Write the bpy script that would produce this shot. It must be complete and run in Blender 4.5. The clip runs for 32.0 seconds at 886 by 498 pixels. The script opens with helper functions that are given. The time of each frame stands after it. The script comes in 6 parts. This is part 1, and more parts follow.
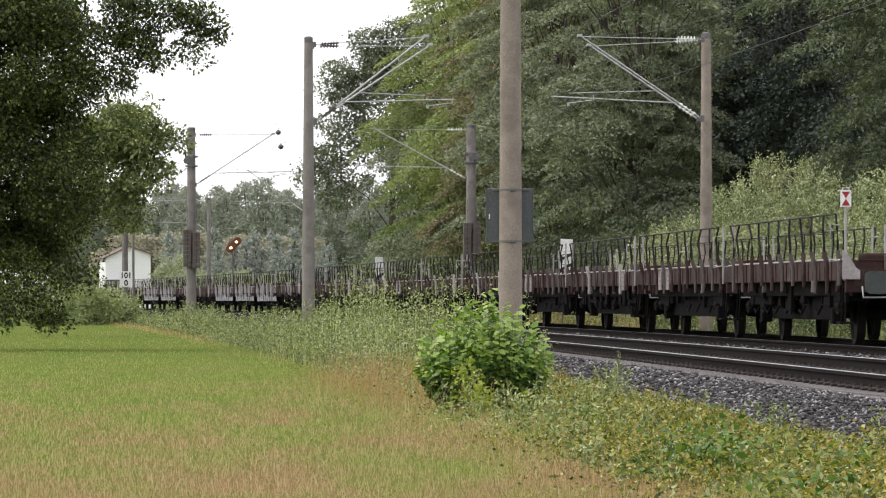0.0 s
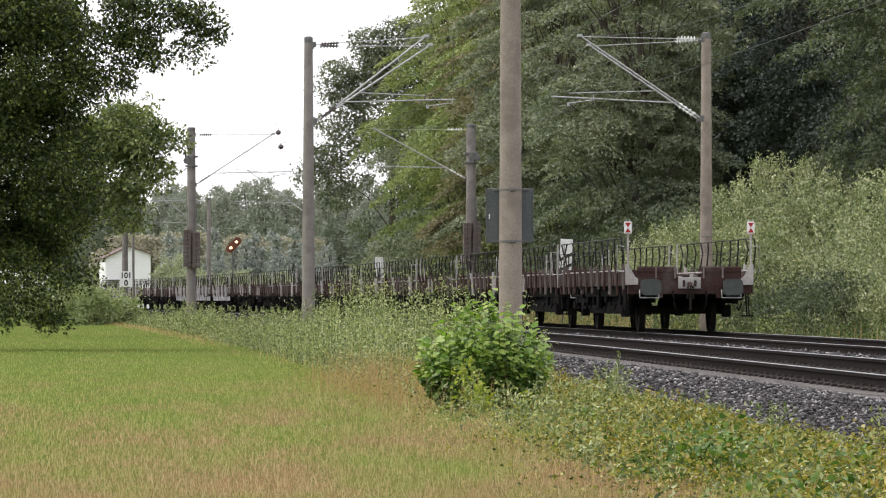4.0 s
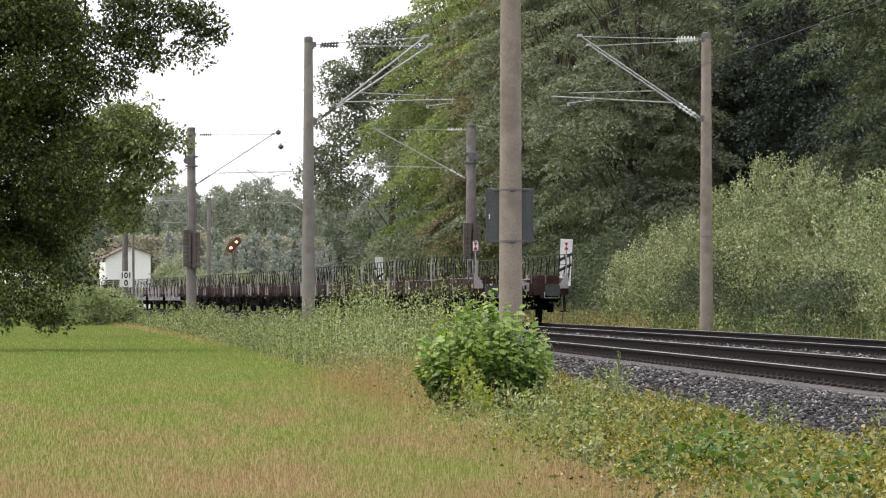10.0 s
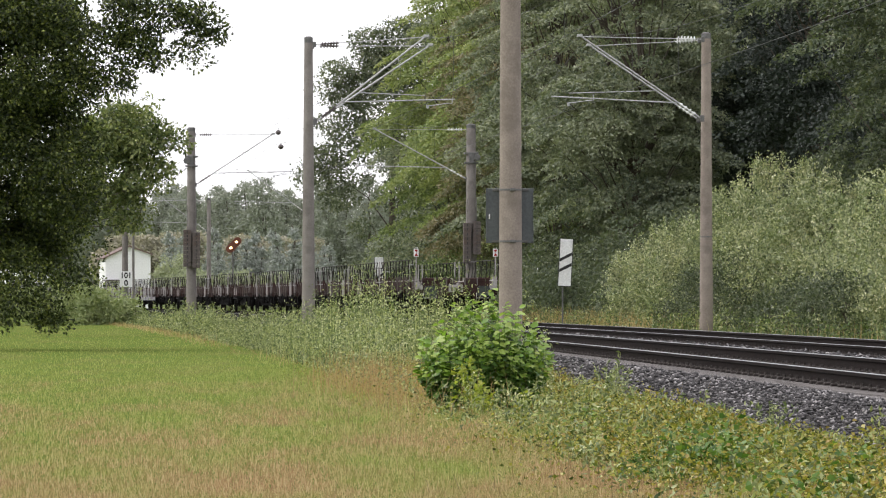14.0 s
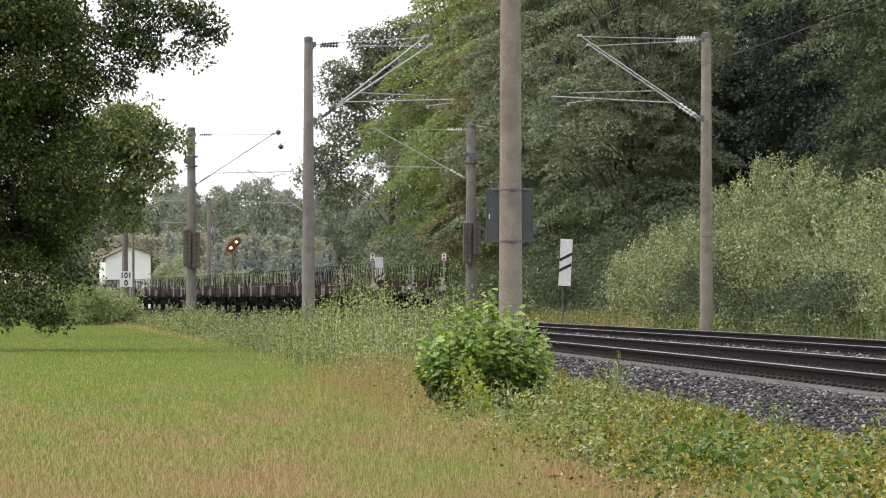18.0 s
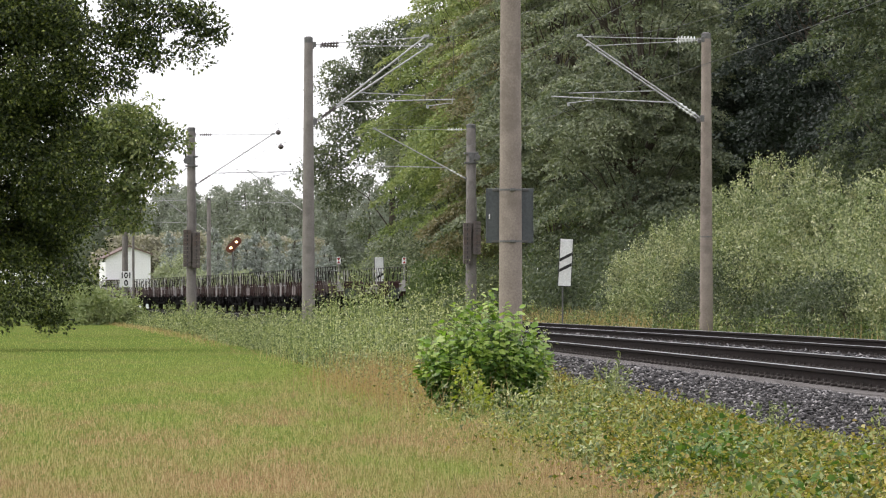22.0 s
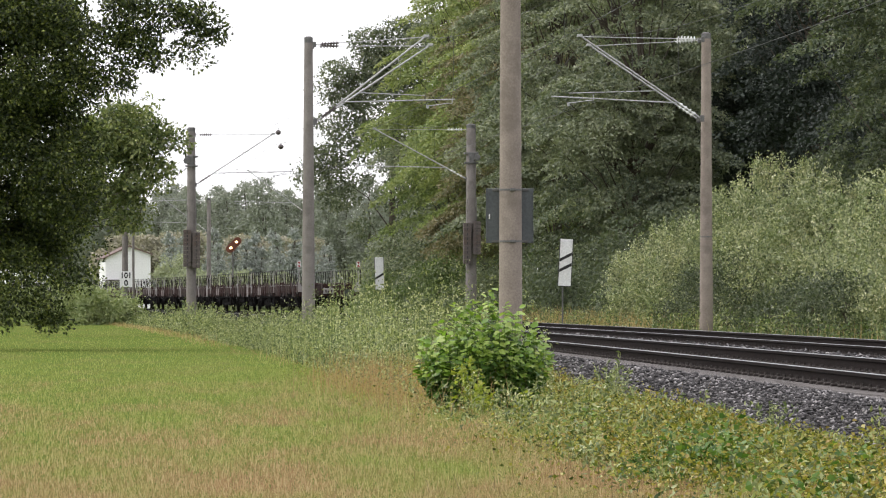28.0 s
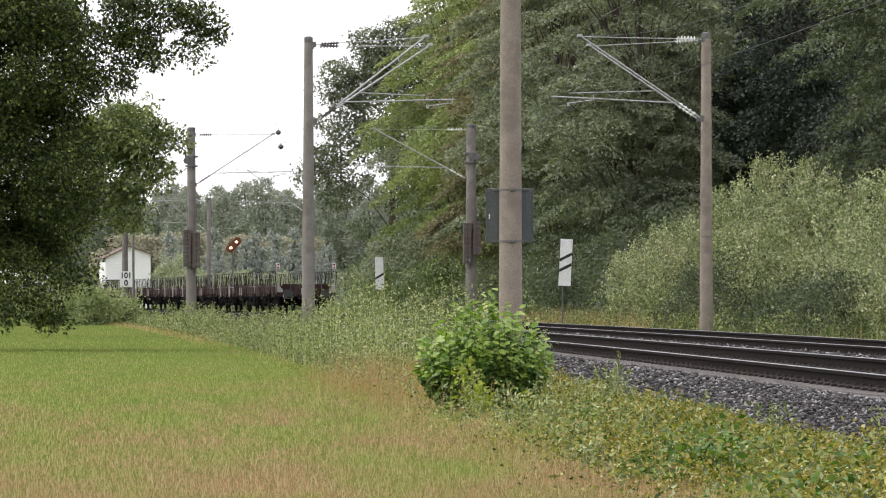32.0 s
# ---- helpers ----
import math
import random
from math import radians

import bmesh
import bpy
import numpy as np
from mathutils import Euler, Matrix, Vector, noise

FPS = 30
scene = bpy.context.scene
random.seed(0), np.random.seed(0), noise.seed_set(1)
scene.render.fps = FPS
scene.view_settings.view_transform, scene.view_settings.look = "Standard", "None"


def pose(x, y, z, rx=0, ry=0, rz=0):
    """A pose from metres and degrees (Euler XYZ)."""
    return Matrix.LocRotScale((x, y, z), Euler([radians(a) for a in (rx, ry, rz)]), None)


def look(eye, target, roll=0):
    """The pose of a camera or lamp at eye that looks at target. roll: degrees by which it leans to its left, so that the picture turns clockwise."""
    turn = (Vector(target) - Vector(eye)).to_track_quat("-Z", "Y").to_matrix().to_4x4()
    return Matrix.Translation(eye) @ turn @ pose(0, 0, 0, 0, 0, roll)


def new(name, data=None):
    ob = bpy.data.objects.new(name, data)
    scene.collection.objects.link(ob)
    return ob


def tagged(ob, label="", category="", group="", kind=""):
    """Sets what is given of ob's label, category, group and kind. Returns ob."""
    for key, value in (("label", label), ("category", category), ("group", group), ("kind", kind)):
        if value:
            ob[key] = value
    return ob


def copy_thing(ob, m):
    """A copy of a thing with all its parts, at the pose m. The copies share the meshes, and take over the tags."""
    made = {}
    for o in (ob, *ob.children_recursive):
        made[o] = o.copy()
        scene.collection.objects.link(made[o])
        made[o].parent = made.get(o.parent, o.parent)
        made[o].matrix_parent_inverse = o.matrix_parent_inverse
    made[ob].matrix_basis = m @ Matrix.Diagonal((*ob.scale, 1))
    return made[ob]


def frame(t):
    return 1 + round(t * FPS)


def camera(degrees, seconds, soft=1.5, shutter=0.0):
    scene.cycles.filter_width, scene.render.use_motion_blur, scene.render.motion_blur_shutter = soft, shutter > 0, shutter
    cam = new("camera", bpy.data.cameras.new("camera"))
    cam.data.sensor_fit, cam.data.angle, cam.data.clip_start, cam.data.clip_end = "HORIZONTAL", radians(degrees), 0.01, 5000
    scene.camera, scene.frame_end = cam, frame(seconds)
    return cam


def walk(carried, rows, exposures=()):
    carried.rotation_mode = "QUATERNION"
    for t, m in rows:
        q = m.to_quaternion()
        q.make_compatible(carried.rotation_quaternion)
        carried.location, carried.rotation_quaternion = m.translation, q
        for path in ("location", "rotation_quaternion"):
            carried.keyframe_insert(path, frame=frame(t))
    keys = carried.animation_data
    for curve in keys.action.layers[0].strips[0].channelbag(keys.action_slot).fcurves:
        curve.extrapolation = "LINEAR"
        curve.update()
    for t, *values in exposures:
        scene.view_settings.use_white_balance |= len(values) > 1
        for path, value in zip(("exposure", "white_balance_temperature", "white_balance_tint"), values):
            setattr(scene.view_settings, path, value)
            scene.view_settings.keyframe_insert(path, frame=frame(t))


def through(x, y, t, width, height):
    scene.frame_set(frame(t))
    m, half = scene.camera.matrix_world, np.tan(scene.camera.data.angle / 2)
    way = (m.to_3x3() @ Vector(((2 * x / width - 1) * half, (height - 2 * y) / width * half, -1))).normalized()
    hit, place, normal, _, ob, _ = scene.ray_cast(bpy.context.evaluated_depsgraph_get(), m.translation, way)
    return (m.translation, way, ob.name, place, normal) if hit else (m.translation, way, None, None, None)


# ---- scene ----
# ---------------------------------------------------------------- camera
TILT = 0.5006
EYE = Vector((0.0, 0.0, 0.71))
AIM = EYE + Vector((0.0, math.cos(radians(TILT)), math.sin(radians(TILT))))
cam = camera(8.96, 32.0, soft=1.15)
walk(cam, [(0.0, look(EYE, AIM)), (32.0, look(EYE, AIM))])

# ---------------------------------------------------------------- light
world = bpy.data.worlds.new("overcast_sky")
scene.world = world
world.use_nodes = True
wt = world.node_tree
sky = wt.nodes.new("ShaderNodeTexSky")
sky.sky_type = "NISHITA"
sky.sun_disc = False
sky.sun_elevation = radians(52)
sky.sun_rotation = radians(-75)
sky.dust_density = 1.0
# a closed, bright cloud deck over the clear sky's own light
cloud = wt.nodes.new("ShaderNodeMix")
cloud.data_type = "RGBA"
cloud.inputs[0].default_value = 0.88
cloud.inputs[7].default_value = (8.65, 8.5, 9.0, 1)
wt.links.new(sky.outputs[0], cloud.inputs[6])
wt.links.new(cloud.outputs[2], wt.nodes["Background"].inputs[0])
wt.nodes["Background"].inputs[1].default_value = 0.12

sun = new("sun", bpy.data.lights.new("sun", "SUN"))
sun.data.energy = 2.0
sun.data.angle = radians(75)
sun.data.color = (1.0, 0.955, 0.90)
sun.matrix_world = look((-75, 20, 100), (0, 0, 0))
scene.view_settings.exposure = 0.55


# ---------------------------------------------------------------- the line of the railway
# arc length l along the middle of the two tracks, offset o to the right of it
X0, Y0, PSI, KAP = 7.0966, 50.0, -0.0506, -1 / 4636.7
RAIL_OFF = 0.75
GROUND = -0.42


def on_line(l, o):
    h = PSI + KAP * l
    x = X0 + (math.cos(PSI) - math.cos(h)) / KAP + o * math.cos(h)
    y = Y0 + (math.sin(h) - math.sin(PSI)) / KAP - o * math.sin(h)
    return x, y


def heading(l):
    return -math.degrees(PSI + KAP * l)


def line_np(l, o):
    h = PSI + KAP * l
    return (X0 + (math.cos(PSI) - np.cos(h)) / KAP + o * np.cos(h),
            Y0 + (np.sin(h) - math.sin(PSI)) / KAP - o * np.sin(h))


def at_line(l, o, z=0.0, turn=0.0):
    x, y = on_line(l, o)
    return pose(x, y, z, 0, 0, heading(l) + turn)


# ---------------------------------------------------------------- materials
def material(name, build):
    m = bpy.data.materials.new(name)
    m.use_nodes = True
    t = m.node_tree
    b = t.nodes["Principled BSDF"]
    build(t, b)
    return m


def node(t, kind, **values):
    n = t.nodes.new(kind)
    for k, v in values.items():
        n.inputs[k.replace("_", " ")].default_value = v
    return n


def ramp(t, source, stops):
    n = t.nodes.new("ShaderNodeValToRGB")
    e = n.color_ramp.elements
    while len(e) < len(stops):
        e.new(0.5)
    for i, (p, c) in enumerate(stops):
        e[i].position = p
        e[i].color = (*c, 1)
    t.links.new(source, n.inputs[0])
    return n.outputs[0]


def mixed(t, factor, a, b, mode="MIX"):
    n = t.nodes.new("ShaderNodeMix")
    n.data_type, n.blend_type = "RGBA", mode
    for s, v in ((0, factor), (6, a), (7, b)):
        if isinstance(v, (int, float)):
            n.inputs[s].default_value = v
        elif isinstance(v, tuple):
            n.inputs[s].default_value = (*v, 1)
        else:
            t.links.new(v, n.inputs[s])
    return n.outputs[2]


def noise_of(t, scale, detail=4.0, rough=0.6, space="Object", stretch=None):
    c = t.nodes.new("ShaderNodeTexCoord")
    src = c.outputs[space]
    if stretch:
        m = t.nodes.new("ShaderNodeMapping")
        m.inputs["Scale"].default_value = stretch
        t.links.new(src, m.inputs[0])
        src = m.outputs[0]
    n = node(t, "ShaderNodeTexNoise", Scale=scale, Detail=detail, Roughness=rough)
    t.links.new(src, n.inputs["Vector"])
    return n.outputs["Fac"]


def bumped(t, b, height, strength=0.4, distance=0.01):
    n = node(t, "ShaderNodeBump", Strength=strength, Distance=distance)
    t.links.new(height, n.inputs["Height"])
    t.links.new(n.outputs[0], b.inputs["Normal"])


def surface(name, dark, light, scale=6.0, grain=60.0, rough=0.7, metal=0.0, stain=None, stain_scale=1.2, bump=0.3,
            stretch=None, spec=0.4):
    """Two-scale surface: blotches, grain and an optional stain colour."""
    def build(t, b):
        big = noise_of(t, scale, stretch=stretch)
        fine = noise_of(t, grain, 3.0)
        col = ramp(t, big, [(0.3, dark), (0.7, light)])
        col = mixed(t, 0.35, col, ramp(t, fine, [(0.25, tuple(c * 0.45 for c in dark)), (0.75, tuple(min(1, c * 1.35) for c in light))]))
        if stain:
            s = noise_of(t, stain_scale, 5.0, 0.65, stretch=stretch)
            col = mixed(t, ramp(t, s, [(0.5, (0, 0, 0)), (0.68, (1, 1, 1))]), col, stain)
        t.links.new(col, b.inputs["Base Color"])
        b.inputs["Roughness"].default_value = rough
        b.inputs["Metallic"].default_value = metal
        b.inputs["Specular IOR Level"].default_value = spec
        bumped(t, b, fine, bump, 0.004)
    return material(name, build)


def leafy(name, colours, through=0.3, rough=0.5, patch=0.35, patch_tint=(0.75, 0.85, 0.7), spec=0.35):
    """Leaves: a colour for each leaf, soft patches over the plant, light shining through."""
    def build(t, b):
        g = t.nodes.new("ShaderNodeNewGeometry")
        n = len(colours)
        col = ramp(t, g.outputs["Random Per Island"], [(i / max(1, n - 1), c) for i, c in enumerate(colours)])
        big = noise_of(t, patch, 3.0)
        col = mixed(t, ramp(t, big, [(0.35, (0, 0, 0)), (0.65, (1, 1, 1))]), mixed(t, 1.0, col, patch_tint, "MULTIPLY"), col)
        t.links.new(col, b.inputs["Base Color"])
        b.inputs["Roughness"].default_value = rough
        b.inputs["Specular IOR Level"].default_value = spec
        tr = t.nodes.new("ShaderNodeBsdfTranslucent")
        t.links.new(mixed(t, 1.0, col, (1.0, 1.15, 0.5), "MULTIPLY"), tr.inputs[0])
        mx = t.nodes.new("ShaderNodeMixShader")
        mx.inputs[0].default_value = through
        t.links.new(b.outputs[0], mx.inputs[1])
        t.links.new(tr.outputs[0], mx.inputs[2])
        t.links.new(mx.outputs[0], t.nodes["Material Output"].inputs[0])
    return material(name, build)


def glowing(name, colour, strength):
    def build(t, b):
        b.inputs["Base Color"].default_value = (*colour, 1)
        b.inputs["Emission Color"].default_value = (*colour, 1)
        b.inputs["Emission Strength"].default_value = strength
    return material(name, build)


CONCRETE = surface("mast_concrete", (0.19, 0.155, 0.13), (0.30, 0.255, 0.215), 3.0, 45.0, 0.9, stain=(0.14, 0.115, 0.095), bump=0.6)
CONCRETE_MID = surface("grey_mast_concrete", (0.165, 0.148, 0.134), (0.25, 0.228, 0.208), 3.0, 45.0, 0.9, stain=(0.125, 0.11, 0.10), bump=0.6)
CONCRETE_OLD = surface("old_concrete", (0.15, 0.135, 0.125), (0.22, 0.20, 0.185), 3.0, 40.0, 0.9, stain=(0.11, 0.10, 0.09), bump=0.5)
SLEEPER = surface("sleeper_concrete", (0.10, 0.09, 0.084), (0.24, 0.222, 0.21), 5.0, 50.0, 0.9, stain=(0.09, 0.07, 0.06), bump=0.5)
GALVANISED = surface("galvanised_steel", (0.32, 0.32, 0.32), (0.48, 0.48, 0.475), 8.0, 60.0, 0.5, 0.5, bump=0.1)
DULL_STEEL = surface("dull_steel", (0.10, 0.10, 0.10), (0.17, 0.165, 0.16), 8.0, 60.0, 0.6, 0.4, bump=0.1)
PORCELAIN = surface("glazed_insulator", (0.55, 0.56, 0.54), (0.72, 0.72, 0.70), 10.0, 60.0, 0.25, bump=0.05)
BROWN_GLAZE = surface("brown_insulator", (0.06, 0.05, 0.05), (0.11, 0.09, 0.085), 10.0, 60.0, 0.25, bump=0.05)
COPPER = surface("weathered_wire", (0.06, 0.065, 0.06), (0.10, 0.10, 0.095), 4.0, 30.0, 0.6, 0.5, bump=0.0)
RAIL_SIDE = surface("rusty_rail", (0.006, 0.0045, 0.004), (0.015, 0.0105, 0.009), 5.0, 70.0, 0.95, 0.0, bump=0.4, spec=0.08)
RAIL_HEAD = surface("polished_rail", (0.18, 0.18, 0.18), (0.30, 0.30, 0.30), 3.0, 50.0, 0.45, 0.9, bump=0.03)
FASTENER = surface("fastener_iron", (0.02, 0.016, 0.014), (0.06, 0.05, 0.045), 9.0, 60.0, 0.8, 0.2, bump=0.2)
WAGON_BROWN = surface("wagon_brown", (0.024, 0.013, 0.0115), (0.055, 0.031, 0.027), 2.2, 35.0, 0.75, stain=(0.085, 0.068, 0.063), stain_scale=1.6, bump=0.3, spec=0.1)
WAGON_PALE = surface("faded_panel", (0.10, 0.088, 0.083), (0.21, 0.19, 0.18), 3.0, 30.0, 0.75, stain=(0.10, 0.07, 0.062), bump=0.2, spec=0.15)
WAGON_WHITE = surface("dirty_white", (0.24, 0.225, 0.215), (0.40, 0.38, 0.365), 4.0, 30.0, 0.65, stain=(0.28, 0.22, 0.20), bump=0.2)
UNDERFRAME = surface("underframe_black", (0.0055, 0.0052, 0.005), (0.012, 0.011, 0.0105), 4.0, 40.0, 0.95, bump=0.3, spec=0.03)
POST_GREY = surface("post_grey", (0.06, 0.046, 0.041), (0.115, 0.095, 0.086), 6.0, 40.0, 0.7, 0.2, stain=(0.075, 0.04, 0.034), bump=0.2)
RAILING = surface("railing_dark", (0.011, 0.0095, 0.0085), (0.022, 0.019, 0.017), 6.0, 40.0, 0.75, 0.0, bump=0.1, spec=0.2)
BUFFER_GREEN = surface("greased_buffer", (0.032, 0.040, 0.036), (0.065, 0.074, 0.068), 8.0, 40.0, 0.5, 0.3, bump=0.2)
PLANK = surface("worn_plank", (0.12, 0.105, 0.095), (0.22, 0.20, 0.18), 3.0, 25.0, 0.9, stretch=(1, 0.15, 1), bump=0.4)
FADED_PLATE = surface("faded_plate", (0.17, 0.145, 0.137), (0.27, 0.24, 0.23), 5.0, 30.0, 0.75, stain=(0.12, 0.085, 0.076), stain_scale=3.0, bump=0.2, spec=0.15)
MOTTLED = surface("mottled_skirt", (0.05, 0.047, 0.047), (0.42, 0.42, 0.43), 5.0, 14.0, 0.8, stain=(0.02, 0.02, 0.02), stain_scale=4.0, bump=0.2, spec=0.1)
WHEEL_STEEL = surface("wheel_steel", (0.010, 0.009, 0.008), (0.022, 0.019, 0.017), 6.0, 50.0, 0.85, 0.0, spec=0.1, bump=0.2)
SIGN_WHITE = surface("sign_white", (0.72, 0.72, 0.71), (0.84, 0.84, 0.83), 2.0, 20.0, 0.5, bump=0.05)
SIGN_RED = surface("sign_red", (0.28, 0.012, 0.014), (0.36, 0.02, 0.021), 4.0, 20.0, 0.5, bump=0.05)
SIGN_BLACK = surface("sign_black", (0.012, 0.012, 0.012), (0.025, 0.025, 0.025), 4.0, 20.0, 0.6, bump=0.05)
SIGN_GREY = surface("sign_back_grey", (0.075, 0.085, 0.088), (0.115, 0.125, 0.128), 2.0, 30.0, 0.55, 0.2, bump=0.05)
SIGNAL_RUST = surface("signal_rust", (0.12, 0.042, 0.026), (0.20, 0.075, 0.045), 4.0, 30.0, 0.7, bump=0.1)
AMBER = glowing("amber_lamp", (1.0, 0.66, 0.34), 6.0)
RENDERED_WALL = surface("white_render", (0.72, 0.72, 0.71), (0.82, 0.82, 0.81), 0.6, 8.0, 0.85, bump=0.1)
ROOF_TILE = surface("roof_tile", (0.10, 0.07, 0.06), (0.17, 0.12, 0.10), 1.5, 12.0, 0.85, bump=0.3)
BARK = surface("bark", (0.045, 0.036, 0.028), (0.11, 0.09, 0.07), 4.0, 30.0, 0.95, stretch=(1, 1, 0.25), bump=0.8)

# brightest tone and dark patches paint lit clumps and the shade between them
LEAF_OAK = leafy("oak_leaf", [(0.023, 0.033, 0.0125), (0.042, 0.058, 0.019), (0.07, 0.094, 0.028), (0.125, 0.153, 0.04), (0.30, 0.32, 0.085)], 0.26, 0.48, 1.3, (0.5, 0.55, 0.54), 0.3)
# second oak: leaf colour lightened to look lit beside the dark one
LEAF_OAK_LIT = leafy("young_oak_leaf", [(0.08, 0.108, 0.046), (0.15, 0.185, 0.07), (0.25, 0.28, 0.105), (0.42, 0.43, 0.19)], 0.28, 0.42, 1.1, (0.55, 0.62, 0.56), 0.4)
# the wood's leaves: added blue, and paleness further off, stand in for haze
LEAF_BEECH = leafy("beech_leaf", [(0.074, 0.092, 0.062), (0.102, 0.124, 0.078), (0.138, 0.16, 0.094), (0.19, 0.20, 0.118)], 0.22, 0.65, 0.25, (0.61, 0.65, 0.65), 0.25)
LEAF_BEECH_B = leafy("hornbeam_leaf", [(0.165, 0.185, 0.132), (0.22, 0.243, 0.165), (0.29, 0.308, 0.202), (0.37, 0.375, 0.245)], 0.22, 0.65, 0.25, (0.64, 0.69, 0.72), 0.25)
LEAF_BEECH_PALE = leafy("pale_beech_leaf", [(0.222, 0.252, 0.116), (0.288, 0.32, 0.142), (0.362, 0.385, 0.168), (0.455, 0.455, 0.195)], 0.27, 0.65, 0.25, (0.6, 0.7, 0.68), 0.25)
# near-black needles: the shade inside the wood is put into their colour
LEAF_SHADE_DARK = leafy("shaded_spruce_needle", [(0.019, 0.0265, 0.0225), (0.031, 0.040, 0.034), (0.045, 0.055, 0.046)], 0.1, 0.7, 0.2)
LEAF_TURNING = leafy("turning_leaf", [(0.158, 0.156, 0.102), (0.23, 0.201, 0.127), (0.302, 0.231, 0.141)], 0.22, 0.6, 0.2)
LEAF_SLOE = leafy("dark_scrub_leaf", [(0.045, 0.06, 0.034), (0.075, 0.095, 0.05), (0.125, 0.145, 0.082), (0.27, 0.28, 0.2)], 0.2, 0.45, 0.8, (0.55, 0.62, 0.56))
# outer leaves of the bush, lightened to paint light on the shoot tips
LEAF_BUSH_LIT = leafy("young_broad_leaf", [(0.13, 0.225, 0.034), (0.21, 0.315, 0.052), (0.31, 0.405, 0.085), (0.43, 0.495, 0.17)], 0.36, 0.38, 3.0, (0.8, 0.88, 0.75), 0.35)
LEAF_WILLOW = leafy("willow_leaf", [(0.13, 0.155, 0.085), (0.27, 0.295, 0.16), (0.44, 0.445, 0.265), (0.72, 0.67, 0.46)], 0.22, 0.45, 0.75, (0.62, 0.72, 0.64))
LEAF_SHRUB = leafy("shrub_leaf", [(0.0723, 0.102, 0.0432), (0.111, 0.145, 0.0558), (0.162, 0.191, 0.081)], 0.28, 0.5, 0.4)
LEAF_BUSH = leafy("broad_leaf", [(0.040, 0.088, 0.016), (0.076, 0.148, 0.027), (0.125, 0.21, 0.042), (0.21, 0.29, 0.07)], 0.3, 0.38, 3.0, (0.62, 0.72, 0.65), 0.35)
# weed and bramble ramps: palest and darkest tones paint glints and gap shade
LEAF_WEED = leafy("weed_leaf", [(0.062, 0.086, 0.035), (0.145, 0.178, 0.07), (0.255, 0.28, 0.12), (0.40, 0.40, 0.19), (0.64, 0.62, 0.40)], 0.3, 0.42, 0.9, (0.6, 0.68, 0.62), 0.4)
LEAF_BRAMBLE = leafy("bramble_leaf", [(0.034, 0.048, 0.010), (0.07, 0.092, 0.018), (0.13, 0.155, 0.03), (0.215, 0.235, 0.046), (0.34, 0.325, 0.075), (0.22, 0.155, 0.062), (0.50, 0.49, 0.21)], 0.32, 0.42, 1.4, (1.08, 0.88, 0.70), 0.3)
# far foliage: haze is put into these pale, greyed base colours
LEAF_SPRUCE_HAZED = leafy("spruce_needle", [(0.27, 0.29, 0.262), (0.33, 0.348, 0.318), (0.39, 0.405, 0.372)], 0.1, 0.7, 0.06, (0.85, 0.88, 0.88))
LEAF_FAR_HAZED = leafy("far_leaf", [(0.275, 0.28, 0.258), (0.31, 0.314, 0.288), (0.345, 0.346, 0.312)], 0.15, 0.7, 0.03)
LEAF_SHRUB_HAZED = leafy("far_shrub_leaf", [(0.24, 0.285, 0.14), (0.30, 0.335, 0.16), (0.36, 0.385, 0.18)], 0.22, 0.6, 0.4, (0.85, 0.9, 0.9))
LEAF_RUSSET_HAZED = leafy("russet_leaf", [(0.36, 0.315, 0.275), (0.41, 0.36, 0.31), (0.45, 0.405, 0.34)], 0.15, 0.7, 0.1)
WEIGHT_IRON = surface("weight_iron", (0.075, 0.062, 0.058), (0.13, 0.11, 0.10), 5.0, 40.0, 0.85, stain=(0.10, 0.06, 0.045), bump=0.4)
LEAF_YELLOW = leafy("yellowing_leaf", [(0.16, 0.18, 0.03), (0.30, 0.31, 0.05), (0.46, 0.44, 0.09)], 0.35, 0.45, 2.0, (0.75, 0.9, 0.8))
LEAF_WITHERED = leafy("withered_blade", [(0.13, 0.08, 0.045), (0.24, 0.16, 0.085), (0.36, 0.27, 0.16)], 0.25, 0.7, 1.2, (0.8, 0.9, 0.8))
LEAF_REDDISH = leafy("reddish_blade", [(0.27, 0.155, 0.08), (0.38, 0.235, 0.125), (0.52, 0.37, 0.22)], 0.3, 0.7, 1.0, (0.9, 0.95, 0.85))
# shrubs beyond the line, paled for haze in the same way
LEAF_GREEN_HAZED = leafy("far_green_leaf", [(0.31, 0.335, 0.225), (0.36, 0.38, 0.255), (0.41, 0.425, 0.285)], 0.2, 0.6, 0.2, (0.9, 0.93, 0.93))
LEAF_EDGE_OAK = leafy("edge_oak_leaf", [(0.095, 0.112, 0.078), (0.135, 0.155, 0.102), (0.185, 0.203, 0.13), (0.25, 0.26, 0.165)], 0.22, 0.6, 0.3, (0.66, 0.7, 0.7), 0.25)
STRAW = leafy("dry_grass", [(0.30, 0.19, 0.10), (0.42, 0.29, 0.16), (0.58, 0.44, 0.26)], 0.25, 0.7, 0.6, (0.85, 0.95, 0.8))


